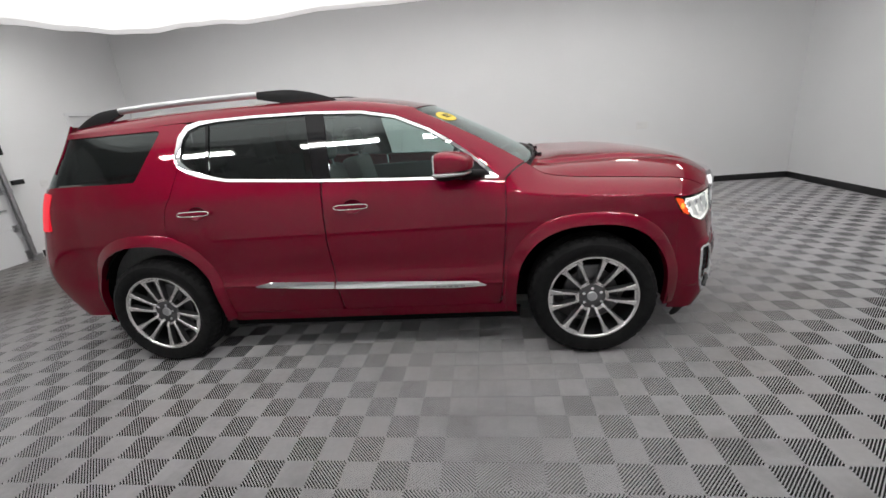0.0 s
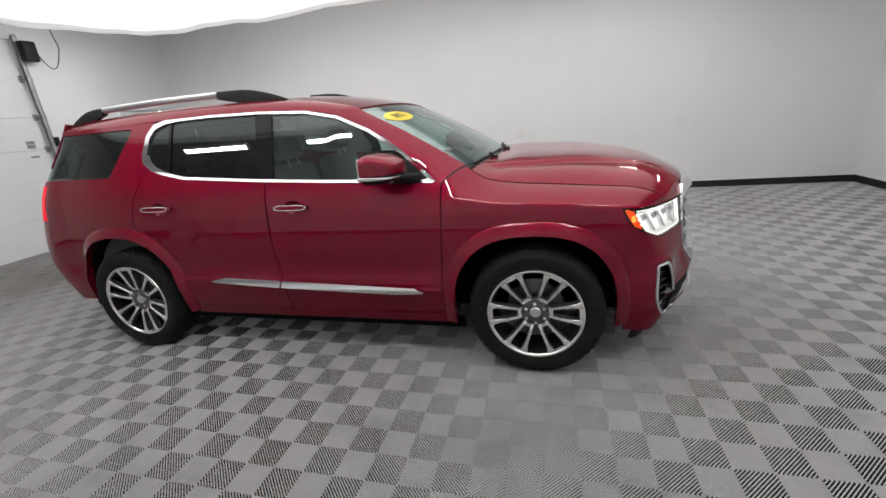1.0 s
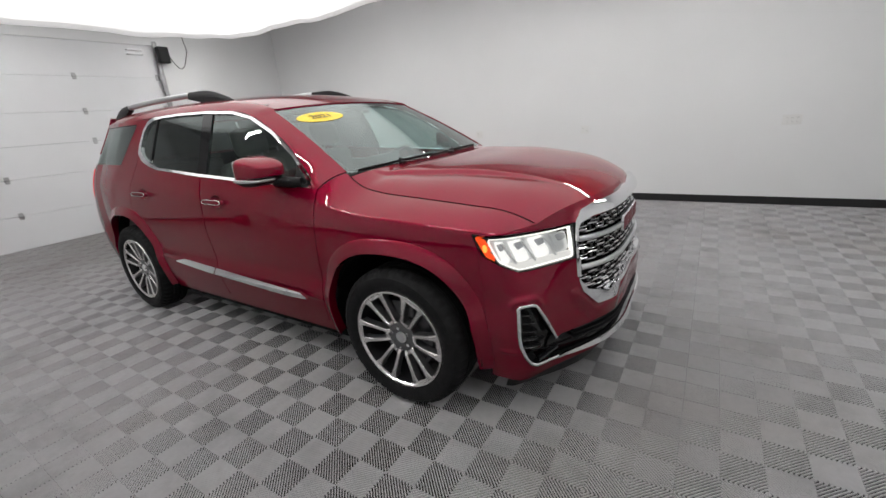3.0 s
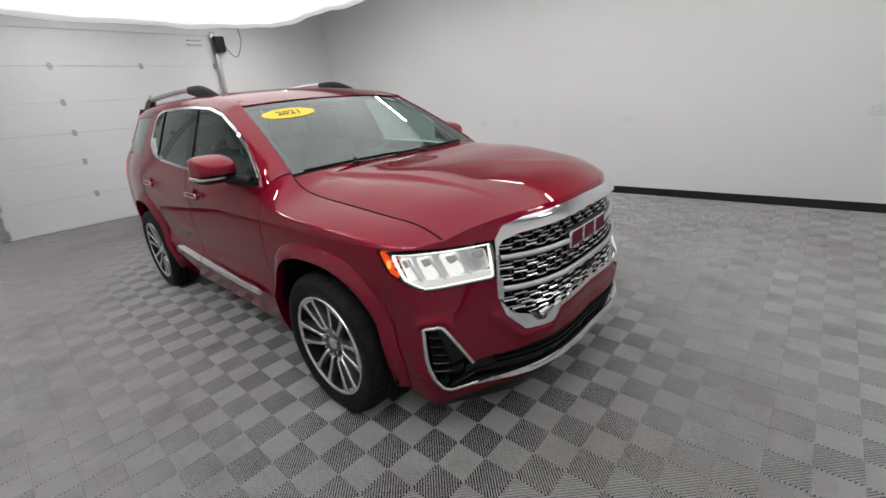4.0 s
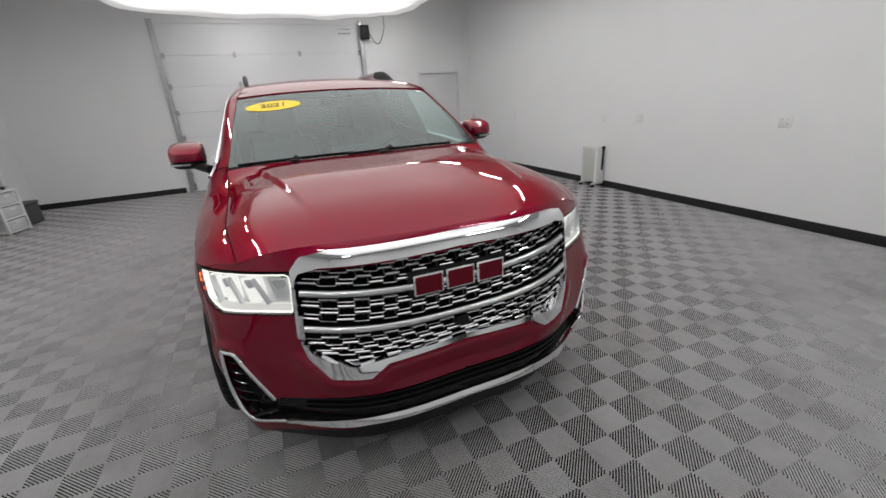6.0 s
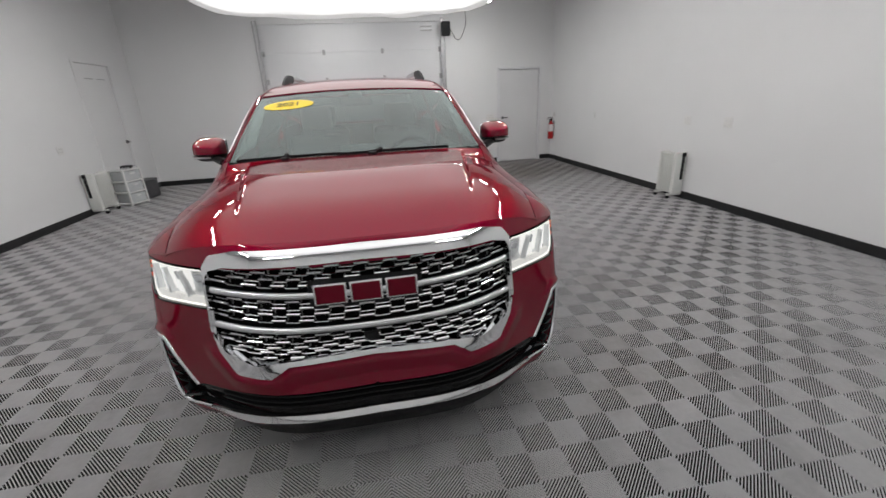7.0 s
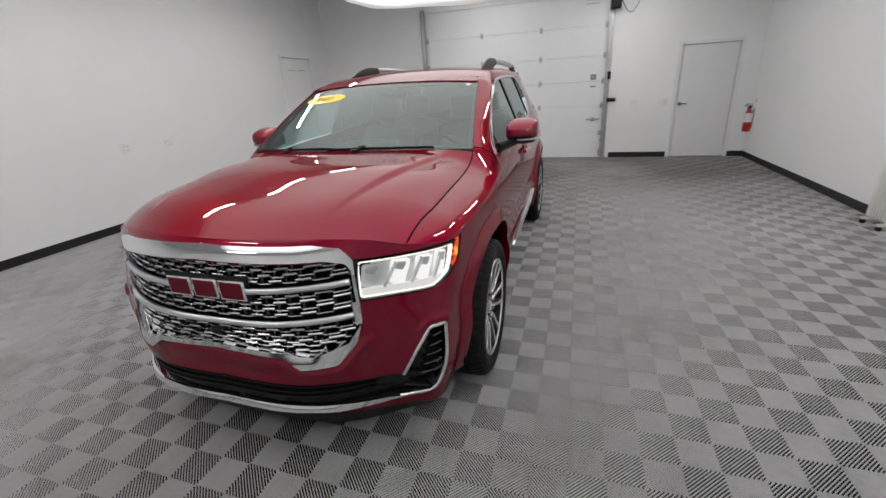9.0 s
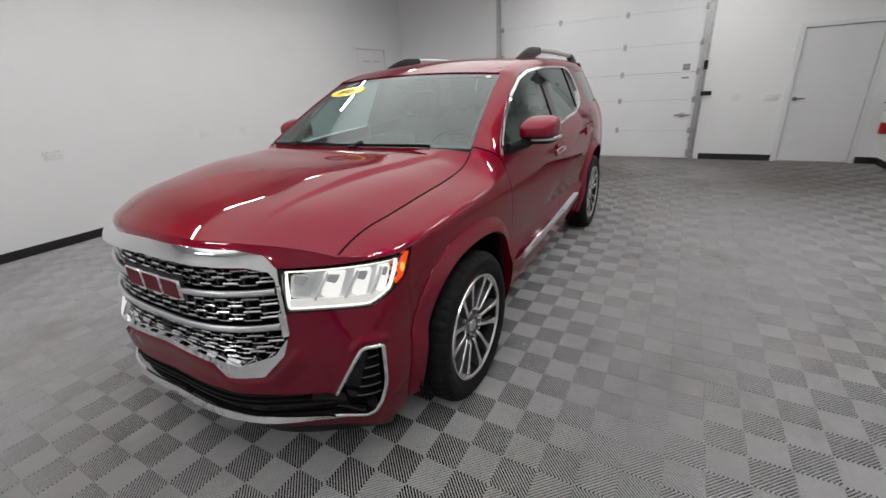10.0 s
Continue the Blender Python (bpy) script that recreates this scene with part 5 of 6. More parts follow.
for side in (1, -1):
    lamp = thing("headlamp", "", "")
    for k in ("category", "label"):
        if k in lamp:
            del lamp[k]
    lamp.parent = car
    lamp["label"] = "lit LED headlamp with a white light frame"
    bm = bmesh.new()
    add_panel(bm, wall_map, -2.50, -1.85, 0.78, 0.98, 0.012, HEAD, side, off=-0.055, flange=0)
    part("housing", bm, LAMP_BODY, lamp)
    bm = bmesh.new()
    add_panel(bm, wall_map, -2.50, -1.85, 0.78, 0.98, 0.010, cut(HEAD, either(grow(LAMP, 0.001), grow(MARKER, 0.001))), side, off=-0.003, flange=0.05)
    part("bezel", bm, GLOSS_BLACK, lamp)
    bm = bmesh.new()
    add_panel(bm, wall_map, -2.48, -1.95, 0.79, 0.96, 0.008, cut(LAMP, grow(LAMP, -0.0075)), side, off=-0.012, flange=0.02)
    part("light_frame", bm, DRL, lamp, "glowing white light frame")
    bm = bmesh.new()
    add_panel(bm, wall_map, -2.48, -1.95, 0.79, 0.86, 0.008, both(grow(LAMP, -0.006), lambda s, z: z - 0.838), side, off=-0.017, flange=0.015)
    part("light_bar", bm, LOW_BAR, lamp, "soft white bar along the lamp's foot")
    for k in range(4):
        a = -2.452 + k * 0.114
        cell = sd_poly([(a, .928), (a - 0.010, .842), (a + 0.052, .832), (a + 0.082, .925)], 0.006)
        bm = bmesh.new()
        add_panel(bm, wall_map, a - 0.03, a + 0.10, 0.82, 0.94, 0.009, cell, side, off=-0.030 if k else -0.034, flange=0.03)
        module = part("led_module", bm, LED if k else LAMP_BODY, lamp)
        eye = sd_poly([(a + 0.012, .922), (a + 0.010, .898), (a + 0.044, .888), (a + 0.062, .918)], 0.005)
        bm = bmesh.new()
        add_panel(bm, wall_map, a, a + 0.075, 0.875, 0.935, 0.007, eye, side, off=-0.024, flange=0.008)
        part("projector_lens", bm, EYE, module, "grey glass projector lens")
    for k in range(3):
        a = -2.382 + k * 0.114
        q, nn = on_wall([(a + 0.06, .925), (a + 0.012, .835)], -0.022, side, 3)
        part("reflector_rib", add_sweep(bmesh.new(), q, ring_profile(0.006, 0.014, 6), normals=nn), LAMP_BODY, lamp)
    bm = bmesh.new()
    add_panel(bm, wall_map, -2.05, -1.86, 0.83, 0.98, 0.008, MARKER, side, off=-0.006, flange=0.02)
    marker = part("side_marker", bm, AMBER, lamp, "glowing amber side marker")
    bm = bmesh.new()
    add_panel(bm, wall_map, -2.0, -1.92, 0.87, 0.94, 0.006, sd_arch(-1.955, 0.905, 0.017, 0.017), side, off=-0.003, flange=0.004)
    part("bulb", bm, HOT_AMBER, marker)
    bm = bmesh.new()
    add_panel(bm, wall_map, -2.48, -1.95, 0.79, 0.96, 0.02, LAMP, side, off=-0.002, flange=0)
    part("lens", bm, LENS, lamp)
    # chrome slip beside the grille
    bm = bmesh.new()
    add_panel(bm, wall_map, -2.52, -2.45, 0.70, 0.81, 0.006, sd_poly([(-2.50, .80), (-2.47, .795), (-2.475, .715), (-2.495, .70)]), side, off=0.001, flange=0.004)
    part("corner_trim", bm, CHROME, lamp)
    # corner vent
    bm = bmesh.new()
    add_panel(bm, wall_map, -2.36, -2.04, 0.32, 0.67, 0.02, VENT, side, off=-0.045, flange=0)
    part("vent_backing", bm, GLOSS_BLACK, bumper)
    path = [(-2.33, .452), (-2.25, .555), (-2.178, .645), (-2.155, .652), (-2.085, .648), (-2.068, .640), (-2.062, .58), (-2.062, .50), (-2.072, .45), (-2.10, .395), (-2.145, .355), (-2.20, .338), (-2.37, .337)]
    q, nn = on_wall(path, -0.002, side, 3)
    part("vent_trim", add_sweep(bmesh.new(), q, ring_profile(0.0085, 0.009, 8), normals=nn), CHROME, bumper, "thin chrome vent outline", angle=60)
    for k in range(5):
        z = 0.605 - k * 0.042
        q, nn = on_wall([(-2.085, z), (-2.15 - 0.022 * k, z - 0.003)], -0.022, side, 4)
        part("vent_fin", add_sweep(bmesh.new(), q, [(-0.002, -0.02), (0.002, -0.02), (0.0032, 0.009), (-0.0010, 0.011), (-0.002, 0.009)], normals=nn), PIANO, bumper)
    q, nn = on_wall([(-2.20, .372), (-2.34, .405)], 0.0, side, 4)
    part("vent_blade", add_sweep(bmesh.new(), q, ring_profile(0.007, 0.012, 6), normals=nn), GLOSS_BLACK, bumper)
    p, nn = on_wall([(-2.16, .375), (-2.161, .375)], -0.02, side, 1)
    part("fog_lamp", add_cyl(bmesh.new(), p[0] - nn[0] * 0.02, p[0] + nn[0] * 0.004, 0.018, 16), BLACK, bumper)
# lower intake: dark slats and the bright lip
bm = bmesh.new()
for sd in (1, -1):
    add_panel(bm, wall_map, S_A, -2.31, 0.29, 0.48, 0.03, INTAKE, sd, off=-0.035, flange=0)
part("intake_backing", bm, GLOSS_BLACK, bumper)
for z in (0.455, 0.430, 0.408):
    for sd in (1, -1):
        q, nn = on_wall([(S_A, z), (S_B, z), (-2.45, z)], -0.016, sd, 8)
        part("intake_slat", add_sweep(bmesh.new(), q, [(-0.003, -0.02), (0.003, -0.02), (0.003, 0.006), (-0.003, 0.006)], normals=nn), BLACK, bumper)
bm = bmesh.new()
LIP = sd_poly([(S_A - 0.3, .378), (-2.75, .380), (-2.60, .374), (-2.42, .355), (-2.36, .345), (-2.36, .334), (-2.46, .340), (-2.70, .355), (S_A - 0.3, .355)], 0.002)
for sd in (1, -1):
    add_panel(bm, wall_map, S_A - 0.007, -2.34, 0.31, 0.39, 0.007, lambda s, z: np.maximum(LIP(s, z), S_A - 0.003 - s), sd, off=lambda s, z: 0.006 + 0.5 * np.clip(0.382 - z, 0, 0.06) * np.clip((-2.36 - s) / 0.25, 0.2, 1), flange=0.008)
part("bumper_lip", bm, LIPSILVER, bumper, "satin silver bumper lip")
bm = bmesh.new()
for sd in (1, -1):
    add_panel(bm, wall_map, S_A, -2.0, 0.16, 0.34, 0.03, lambda s, z: np.maximum(z - 0.335 + 0.06 * np.clip(s + 2.6, 0, 1), S_A - s), sd, off=-0.022, flange=0.02)
part("air_dam", bm, BLACK, bumper)


# ---------------- door handles, mirrors, rails, wipers ----------------
for cx, cz, doors in ((0.015, 1.034, door_f), (-1.0, 1.052, door_r)):
    for i, side in enumerate((1, -1)):
        q, nn = on_wall([(-cx - 0.094, cz), (-cx - 0.07, cz + 0.001), (-cx, cz + 0.002), (-cx + 0.07, cz + 0.001), (-cx + 0.094, cz)], 0.030, side, 3)
        q[0], q[-1] = q[0] - nn[0] * 0.022, q[-1] - nn[-1] * 0.022
        h = part("handle", add_sweep(bmesh.new(), q, ring_profile(0.0145, 0.010, 10), normals=nn), PAINT, doors[i], "red door handle with a chrome outline", angle=60)
        loop = []
        for k in range(28):
            a = 2 * math.pi * k / 28
            loop.append((-cx + 0.106 * math.copysign(abs(math.cos(a)) ** 0.6, math.cos(a)), cz + 0.0135 * math.copysign(abs(math.sin(a)) ** 0.6, math.sin(a)) + 0.001))
        q, nn = on_wall(loop, 0.037, side, 1)
        part("handle_outline", add_sweep(bmesh.new(), q, ring_profile(0.0026, 0.0035, 6), closed=True, normals=nn), CHROME, h, "thin chrome outline", smooth=True)
        bm = bmesh.new()
        cup = sd_arch(-cx, cz, 0.055, 0.040, 2.2)
        add_panel(bm, wall_map, -cx - 0.065, -cx + 0.065, cz - 0.05, cz + 0.05, 0.007, grow(cup, 0.001), side, off=lambda s, z: -0.028 * np.clip(1 - ((s + cx) / 0.056) ** 2 - ((z - cz) / 0.041) ** 2, 0, 1), flange=0)
        part("handle_cup", bm, PAINT, doors[i], "hollow behind the handle")

for i, side in enumerate((1, -1)):
    mir = thing("door_mirror", "", "")
    for k in ("category", "label"):
        if k in mir:
            del mir[k]
    mir.parent = car

    def shellish(x0, x1, y0, y1, z0, z1, p, mat, name, label="", zlo=-1, zhi=1, seg=28):
        """A rounded box shell with softened ends, tapered ahead."""
        bm = bmesh.new()
        rows = []
        for a in range(seg + 1):
            th = -math.pi / 2 + math.pi * a / seg
            row = []
            for b in range(2 * seg):
                ph = 2 * math.pi * b / (2 * seg)
                sg = lambda v, e: math.copysign(abs(v) ** e, v)
                ux, uy, uz = sg(math.cos(th), p) * sg(math.cos(ph), p), sg(math.cos(th), p) * sg(math.sin(ph), p), sg(math.sin(th), p)
                uz = min(max(uz, zlo), zhi)
                fx = (ux + 1) / 2
                w = 1 - (0.55 if uz > 0 else 0.22) * fx ** 2
                row.append(((x0 + x1) / 2 + ux * (x1 - x0) / 2 - 0.02 * uy, -side * ((y0 + y1) / 2 + uy * (y1 - y0) / 2 * (1 - 0.12 * fx)), (z0 + z1) / 2 + uz * (z1 - z0) / 2 * w))
            rows.append(row + [row[0]])
        add_grid(bm, rows, flip=side < 0)
        bmesh.ops.remove_doubles(bm, verts=bm.verts[:], dist=0.0004)
        bmesh.ops.recalc_face_normals(bm, faces=bm.faces[:])
        return part(name, bm, mat, mir, label, angle=35)
    shellish(0.545, 0.752, 0.895, 1.105, 1.168, 1.327, 0.55, PAINT, "mirror_cap", "red mirror cap", zlo=-0.45)
    shellish(0.548, 0.732, 0.897, 1.103, 1.160, 1.318, 0.55, BLACK, "mirror_housing", "black mirror housing", zhi=-0.40)
    shellish(0.543, 0.738, 0.960, 1.110, 1.188, 1.216, 0.5, SATIN, "turn_signal", "pale signal strip")
    part("mirror_glass", box(0.538, 0.556, -side * 1.0 - 0.088, -side * 1.0 + 0.088, 1.185, 1.305, 0.012, 2), MIRROR, mir)
    bm = bmesh.new()
    add_sweep(bm, [(0.68, -side * 0.95, 1.182), (0.745, -side * 0.90, 1.168), (0.80, -side * 0.862, 1.160)], ring_profile(0.026, 0.045, 10), normals=[(1, 0, 0.2)] * 3)
    part("mirror_arm", bm, BLACK, mir, angle=50)


def roof_rail(side):
    y = -side * 0.585
    rail = thing("roof_rail", "", "")
    for k in ("category", "label"):
        if k in rail:
            del rail[k]
    rail.parent = car
    top = lambda x: float(ROOF_EDGE(x)) + 0.012 + 0.030
    bar = [(x, y, top(x) + 0.020) for x in np.linspace(-1.62, -0.62, 24)]
    part("rail_bar", add_sweep(bmesh.new(), bar, ring_profile(0.020, 0.021, 12)), SATIN, rail, "satin silver rail bar", angle=50)
    for x0, x1, xt in ((-0.62, -0.10, -0.40), (-1.62, -1.98, -1.72)):
        bm = bmesh.new()
        n = 12
        rows = []
        for k in range(n + 1):
            t = k / n
            x = x0 + (x1 - x0) * t
            f = 1 - max(0, (t - 0.35) / 0.65) ** 1.6
            zt = float(ROOF_EDGE(x)) + 0.006 + (0.071 * f if f > 0 else 0) + 0.004
            zb = float(ROOF_EDGE(x)) + (0.036 * (1 - t / 0.35) if t < 0.35 else 0) - 0.002
            w = 0.021 * (1 - 0.35 * t)
            rows.append([(x, y - w, zb), (x, y - w * 0.9, zt - 0.012), (x, y - w * 0.4, zt), (x, y + w * 0.4, zt), (x, y + w * 0.9, zt - 0.012), (x, y + w, zb), (x, y - w, zb)])
        add_grid(bm, rows, flip=x1 < x0)
        bmesh.ops.remove_doubles(bm, verts=bm.verts[:], dist=0.0003)
        for row in (rows[0], rows[-1]):
            bmesh.ops.contextual_create(bm, geom=[v for v in bm.verts if any((v.co - Vector(p)).length < 0.0004 for p in row)])
        bmesh.ops.recalc_face_normals(bm, faces=bm.faces[:])
        part("rail_foot", bm, BLACK, rail, "black rail end", angle=40)


roof_rail(1)
roof_rail(-1)


def wiper(ey, e0, e1):
    w = thing("wiper", "", "")
    for k in ("category", "label"):
        if k in w:
            del w[k]
    w.parent = car
    P = lambda e, h, o: Vector(screen_map(e, h)) + Vector((0.5, 0, 0.85)) * o
    blade = [P(e0 + (e1 - e0) * t, -0.012 + 0.02 * t * (1 - t) + 0.012 * t, 0.012) for t in np.linspace(0, 1, 15)]
    part("wiper_blade", add_sweep(bmesh.new(), blade, [(-0.006, -0.010), (0.006, -0.010), (0.0025, 0.004), (-0.0025, 0.004)], normals=[(0.5, 0, 0.85)] * 15), BLACK, w)
    piv, mid = P(ey, -0.05, 0.004), P(ey * 0.55 + (e0 + e1) * 0.225, 0.004, 0.020)
    part("wiper_arm", add_sweep(bmesh.new(), [piv, piv * 0.5 + mid * 0.5 + Vector((0, 0, 0.012)), mid], [(-0.012, -0.006), (0.012, -0.006), (0.009, 0.008), (-0.009, 0.008)], normals=[(0.5, 0, 0.85)] * 3), BLACK, w)
    part("wiper_pivot", add_cyl(bmesh.new(), piv - Vector((0, 0, 0.03)), piv + Vector((0, 0, 0.022)), 0.024, 16), BLACK, w)


wiper(-0.55, -0.93, -0.13)
wiper(0.10, -0.17, 0.72)

pod = bmesh.new()
add_panel(pod, screen_map, -0.07, 0.07, 0.86, 0.97, 0.02, None, 1, off=-0.016, flange=0.02)
part("sensor_pod", pod, BLACK, car, "black sensor pod behind the screen")
# yellow sticker with the model year
st = bmesh.new()
c0 = (-0.665, 0.79)
oval = lambda e, h: ((((e - c0[0]) / 0.25) ** 2 + ((h - c0[1]) / 0.082) ** 2) ** 0.5 - 1) * 0.08
add_panel(st, screen_map, -0.93, -0.38, 0.68, 0.92, 0.012, oval, 1, off=-0.0035, flange=0)
sticker = part("year_sticker", st, YELLOW, car, "yellow oval sticker with the year")
font = bpy.data.curves.new("year", "FONT")
font.body, font.size, font.align_x, font.align_y, font.extrude = "2021", 0.082, "CENTER", "CENTER", 0.0006
txt = new("year_text", font)
bpy.context.view_layer.update()
tm = bpy.data.meshes.new_from_object(txt.evaluated_get(bpy.context.evaluated_depsgraph_get()))
bpy.data.objects.remove(txt)
tm.materials.append(INK)
tag = bmesh.new()
add_panel(tag, screen_map, 0.885, 0.93, 0.925, 0.965, 0.02, None, 1, off=-0.003, flange=0)
part("corner_tag", tag, PLASTIC, car, "small white paper tag")
year = new("year_digits", tm)
year.parent = sticker
pc = Vector(screen_map(c0[0], c0[1]))
ex = (Vector(screen_map(c0[0] + 0.05, c0[1])) - Vector(screen_map(c0[0] - 0.05, c0[1]))).normalized()
ey = (Vector(screen_map(c0[0], c0[1] + 0.05)) - Vector(screen_map(c0[0], c0[1] - 0.05))).normalized()
ez = ex.cross(ey).normalized()
year.matrix_basis = Matrix.Translation(pc + ez * -0.001) @ Matrix((ex, ey, ez)).transposed().to_4x4() @ Matrix.Diagonal((1.0, 0.85, 1, 1))


# ---------------- wheels ----------------
def wheel(name="wheel"):
    """A wheel round the local y axis, its outer face towards -y."""
    w = thing(name, "", "")
    for k in ("category", "label"):
        if k in w:
            del w[k]
    prof = [(.262, -.060), (.270, -.098), (.282, -.106), (.300, -.113), (.322, -.116), (.340, -.113), (.345, -.108), (.358, -.102), (.3695, -.088), (.3745, -.062),
            (.3750, -.042), (.367, -.039), (.367, -.031), (.3755, -.028), (.3755, -.004), (.368, -.002), (.368, .004), (.3755, .006), (.3755, .030), (.367, .033), (.367, .041), (.3745, .044),
            (.3745, .064), (.3695, .090), (.350, .108), (.320, .116), (.285, .108), (.262, .09)]
    bm = bmesh.new()
    prof = [(0.262 + (r - 0.262) * 1.045, y) for r, y in prof]
    add_revolve(bm, prof, 192, dent=lambda i, j: 0.006 if (j in (7, 8, 9) and i % 4 == 0) or (j in (14, 18) and i % 6 == 0) else 0)
    bmesh.ops.recalc_face_normals(bm, faces=bm.faces[:])
    part("tyre", bm, RUBBER, w, "black rubber tyre", angle=32)
    bm = bmesh.new()
    add_revolve(bm, [(.262, -.092), (.271, -.100), (.268, -.106), (.258, -.106), (.252, -.098)], 96, 0)
    add_revolve(bm, [(.252, -.098), (.245, -.05), (.235, .02), (.24, .09)], 96, 2)
    # spokes in six looped pairs: dark flanks, bright faces, joined at the rim
    def flat(rows):
        vs = [[bm.verts.new(p) for p in row] for row in rows]
        for i in range(len(vs) - 1):
            for j in range(5):
                bm.faces.new((vs[i][j], vs[i + 1][j], vs[i + 1][j + 1], vs[i][j + 1])).material_index = 0 if j in (1, 2, 3) else 1

    def cross(c, q, r, hw, yy):
        return [c * r + q * hw + Vector((0, yy + 0.045, 0)), c * r + q * hw + Vector((0, yy + 0.003, 0)), c * r + q * hw * 0.8 + Vector((0, yy, 0)),
                c * r - q * hw * 0.8 + Vector((0, yy, 0)), c * r - q * hw + Vector((0, yy + 0.003, 0)), c * r - q * hw + Vector((0, yy + 0.045, 0))]
    for k in range(6):
        mid = math.radians(60 * k)
        for sgn in (-1, 1):
            rows = []
            for t in (0.0, 0.10, 0.30, 0.55, 0.72, 0.82, 0.90, 0.96, 1.0):
                r = 0.078 + (0.257 - 0.078) * t
                gap = 0.020 + 0.033 * t ** 0.8
                ang = mid + sgn * math.asin(gap / r)
                hw = 0.0085 + 0.0035 * t + 0.013 * max(0, (t - 0.70) / 0.30) ** 2 + (0.003 if t < 0.1 else 0)
                yy = -0.080 - 0.022 * t + (0.010 if t == 0 else 0)
                c = Vector((math.cos(ang), 0, math.sin(ang)))
                rows.append(cross(c, Vector((-c.z, 0, c.x)), r, hw, yy))
            flat(rows)
        for r0, r1, wid, yy in ((0.238, 0.258, 0.048, -0.1005), (0.078, 0.098, 0.020, -0.076)):
            c = Vector((math.cos(mid), 0, math.sin(mid)))
            flat([cross(c, Vector((-c.z, 0, c.x)), r, wid, yy) for r in (r0, r1)])
    t = bmesh.new()
    add_revolve(t, [(.001, -.068), (.055, -.070), (.082, -.066), (.092, -.050), (.092, -.02)], 60)
    join(bm, t, 1)
    bmesh.ops.recalc_face_normals(bm, faces=bm.faces[:])
    part("rim", bm, [ALLOY, GUNMETAL, BLACK], w, "bright machined spokes on a dark rim", angle=35)
    bm = bmesh.new()
    add_revolve(bm, [(.001, -.079), (.026, -.079), (.031, -.074), (.031, -.06)], 36)
    bmesh.ops.recalc_face_normals(bm, faces=bm.faces[:])
    part("centre_cap", bm, SATIN, w, angle=40)
    for k in range(6):
        a = math.radians(60 * k + 30)
        part("lug_nut", add_cyl(bmesh.new(), (.058 * math.cos(a), -.064, .058 * math.sin(a)), (.058 * math.cos(a), -.088, .058 * math.sin(a)), 0.0105, 6), CHROME, w)
    bm = bmesh.new()
    add_revolve(bm, [(.06, -.020), (.165, -.020), (.165, .005), (.06, .005)], 48)
    bmesh.ops.recalc_face_normals(bm, faces=bm.faces[:])
    part("brake_disc", bm, GUNMETAL, w, angle=40)
    part("brake_caliper", box(-0.08, 0.08, -0.045, 0.02, 0.10, 0.195, 0.015, 2), GUNMETAL, w)
    return w


first = wheel()
first.parent = car
first.matrix_basis = pose(AX, -HUB_Y + 0.078, HUB_Z, 0, -2, 0)
for x, s, r in ((-AX, 1, 22), (AX, -1, 10), (-AX, -1, 40)):
    copy_thing(first, pose(x, -s * (HUB_Y - 0.078), HUB_Z, 0, r, 0 if s > 0 else 180))


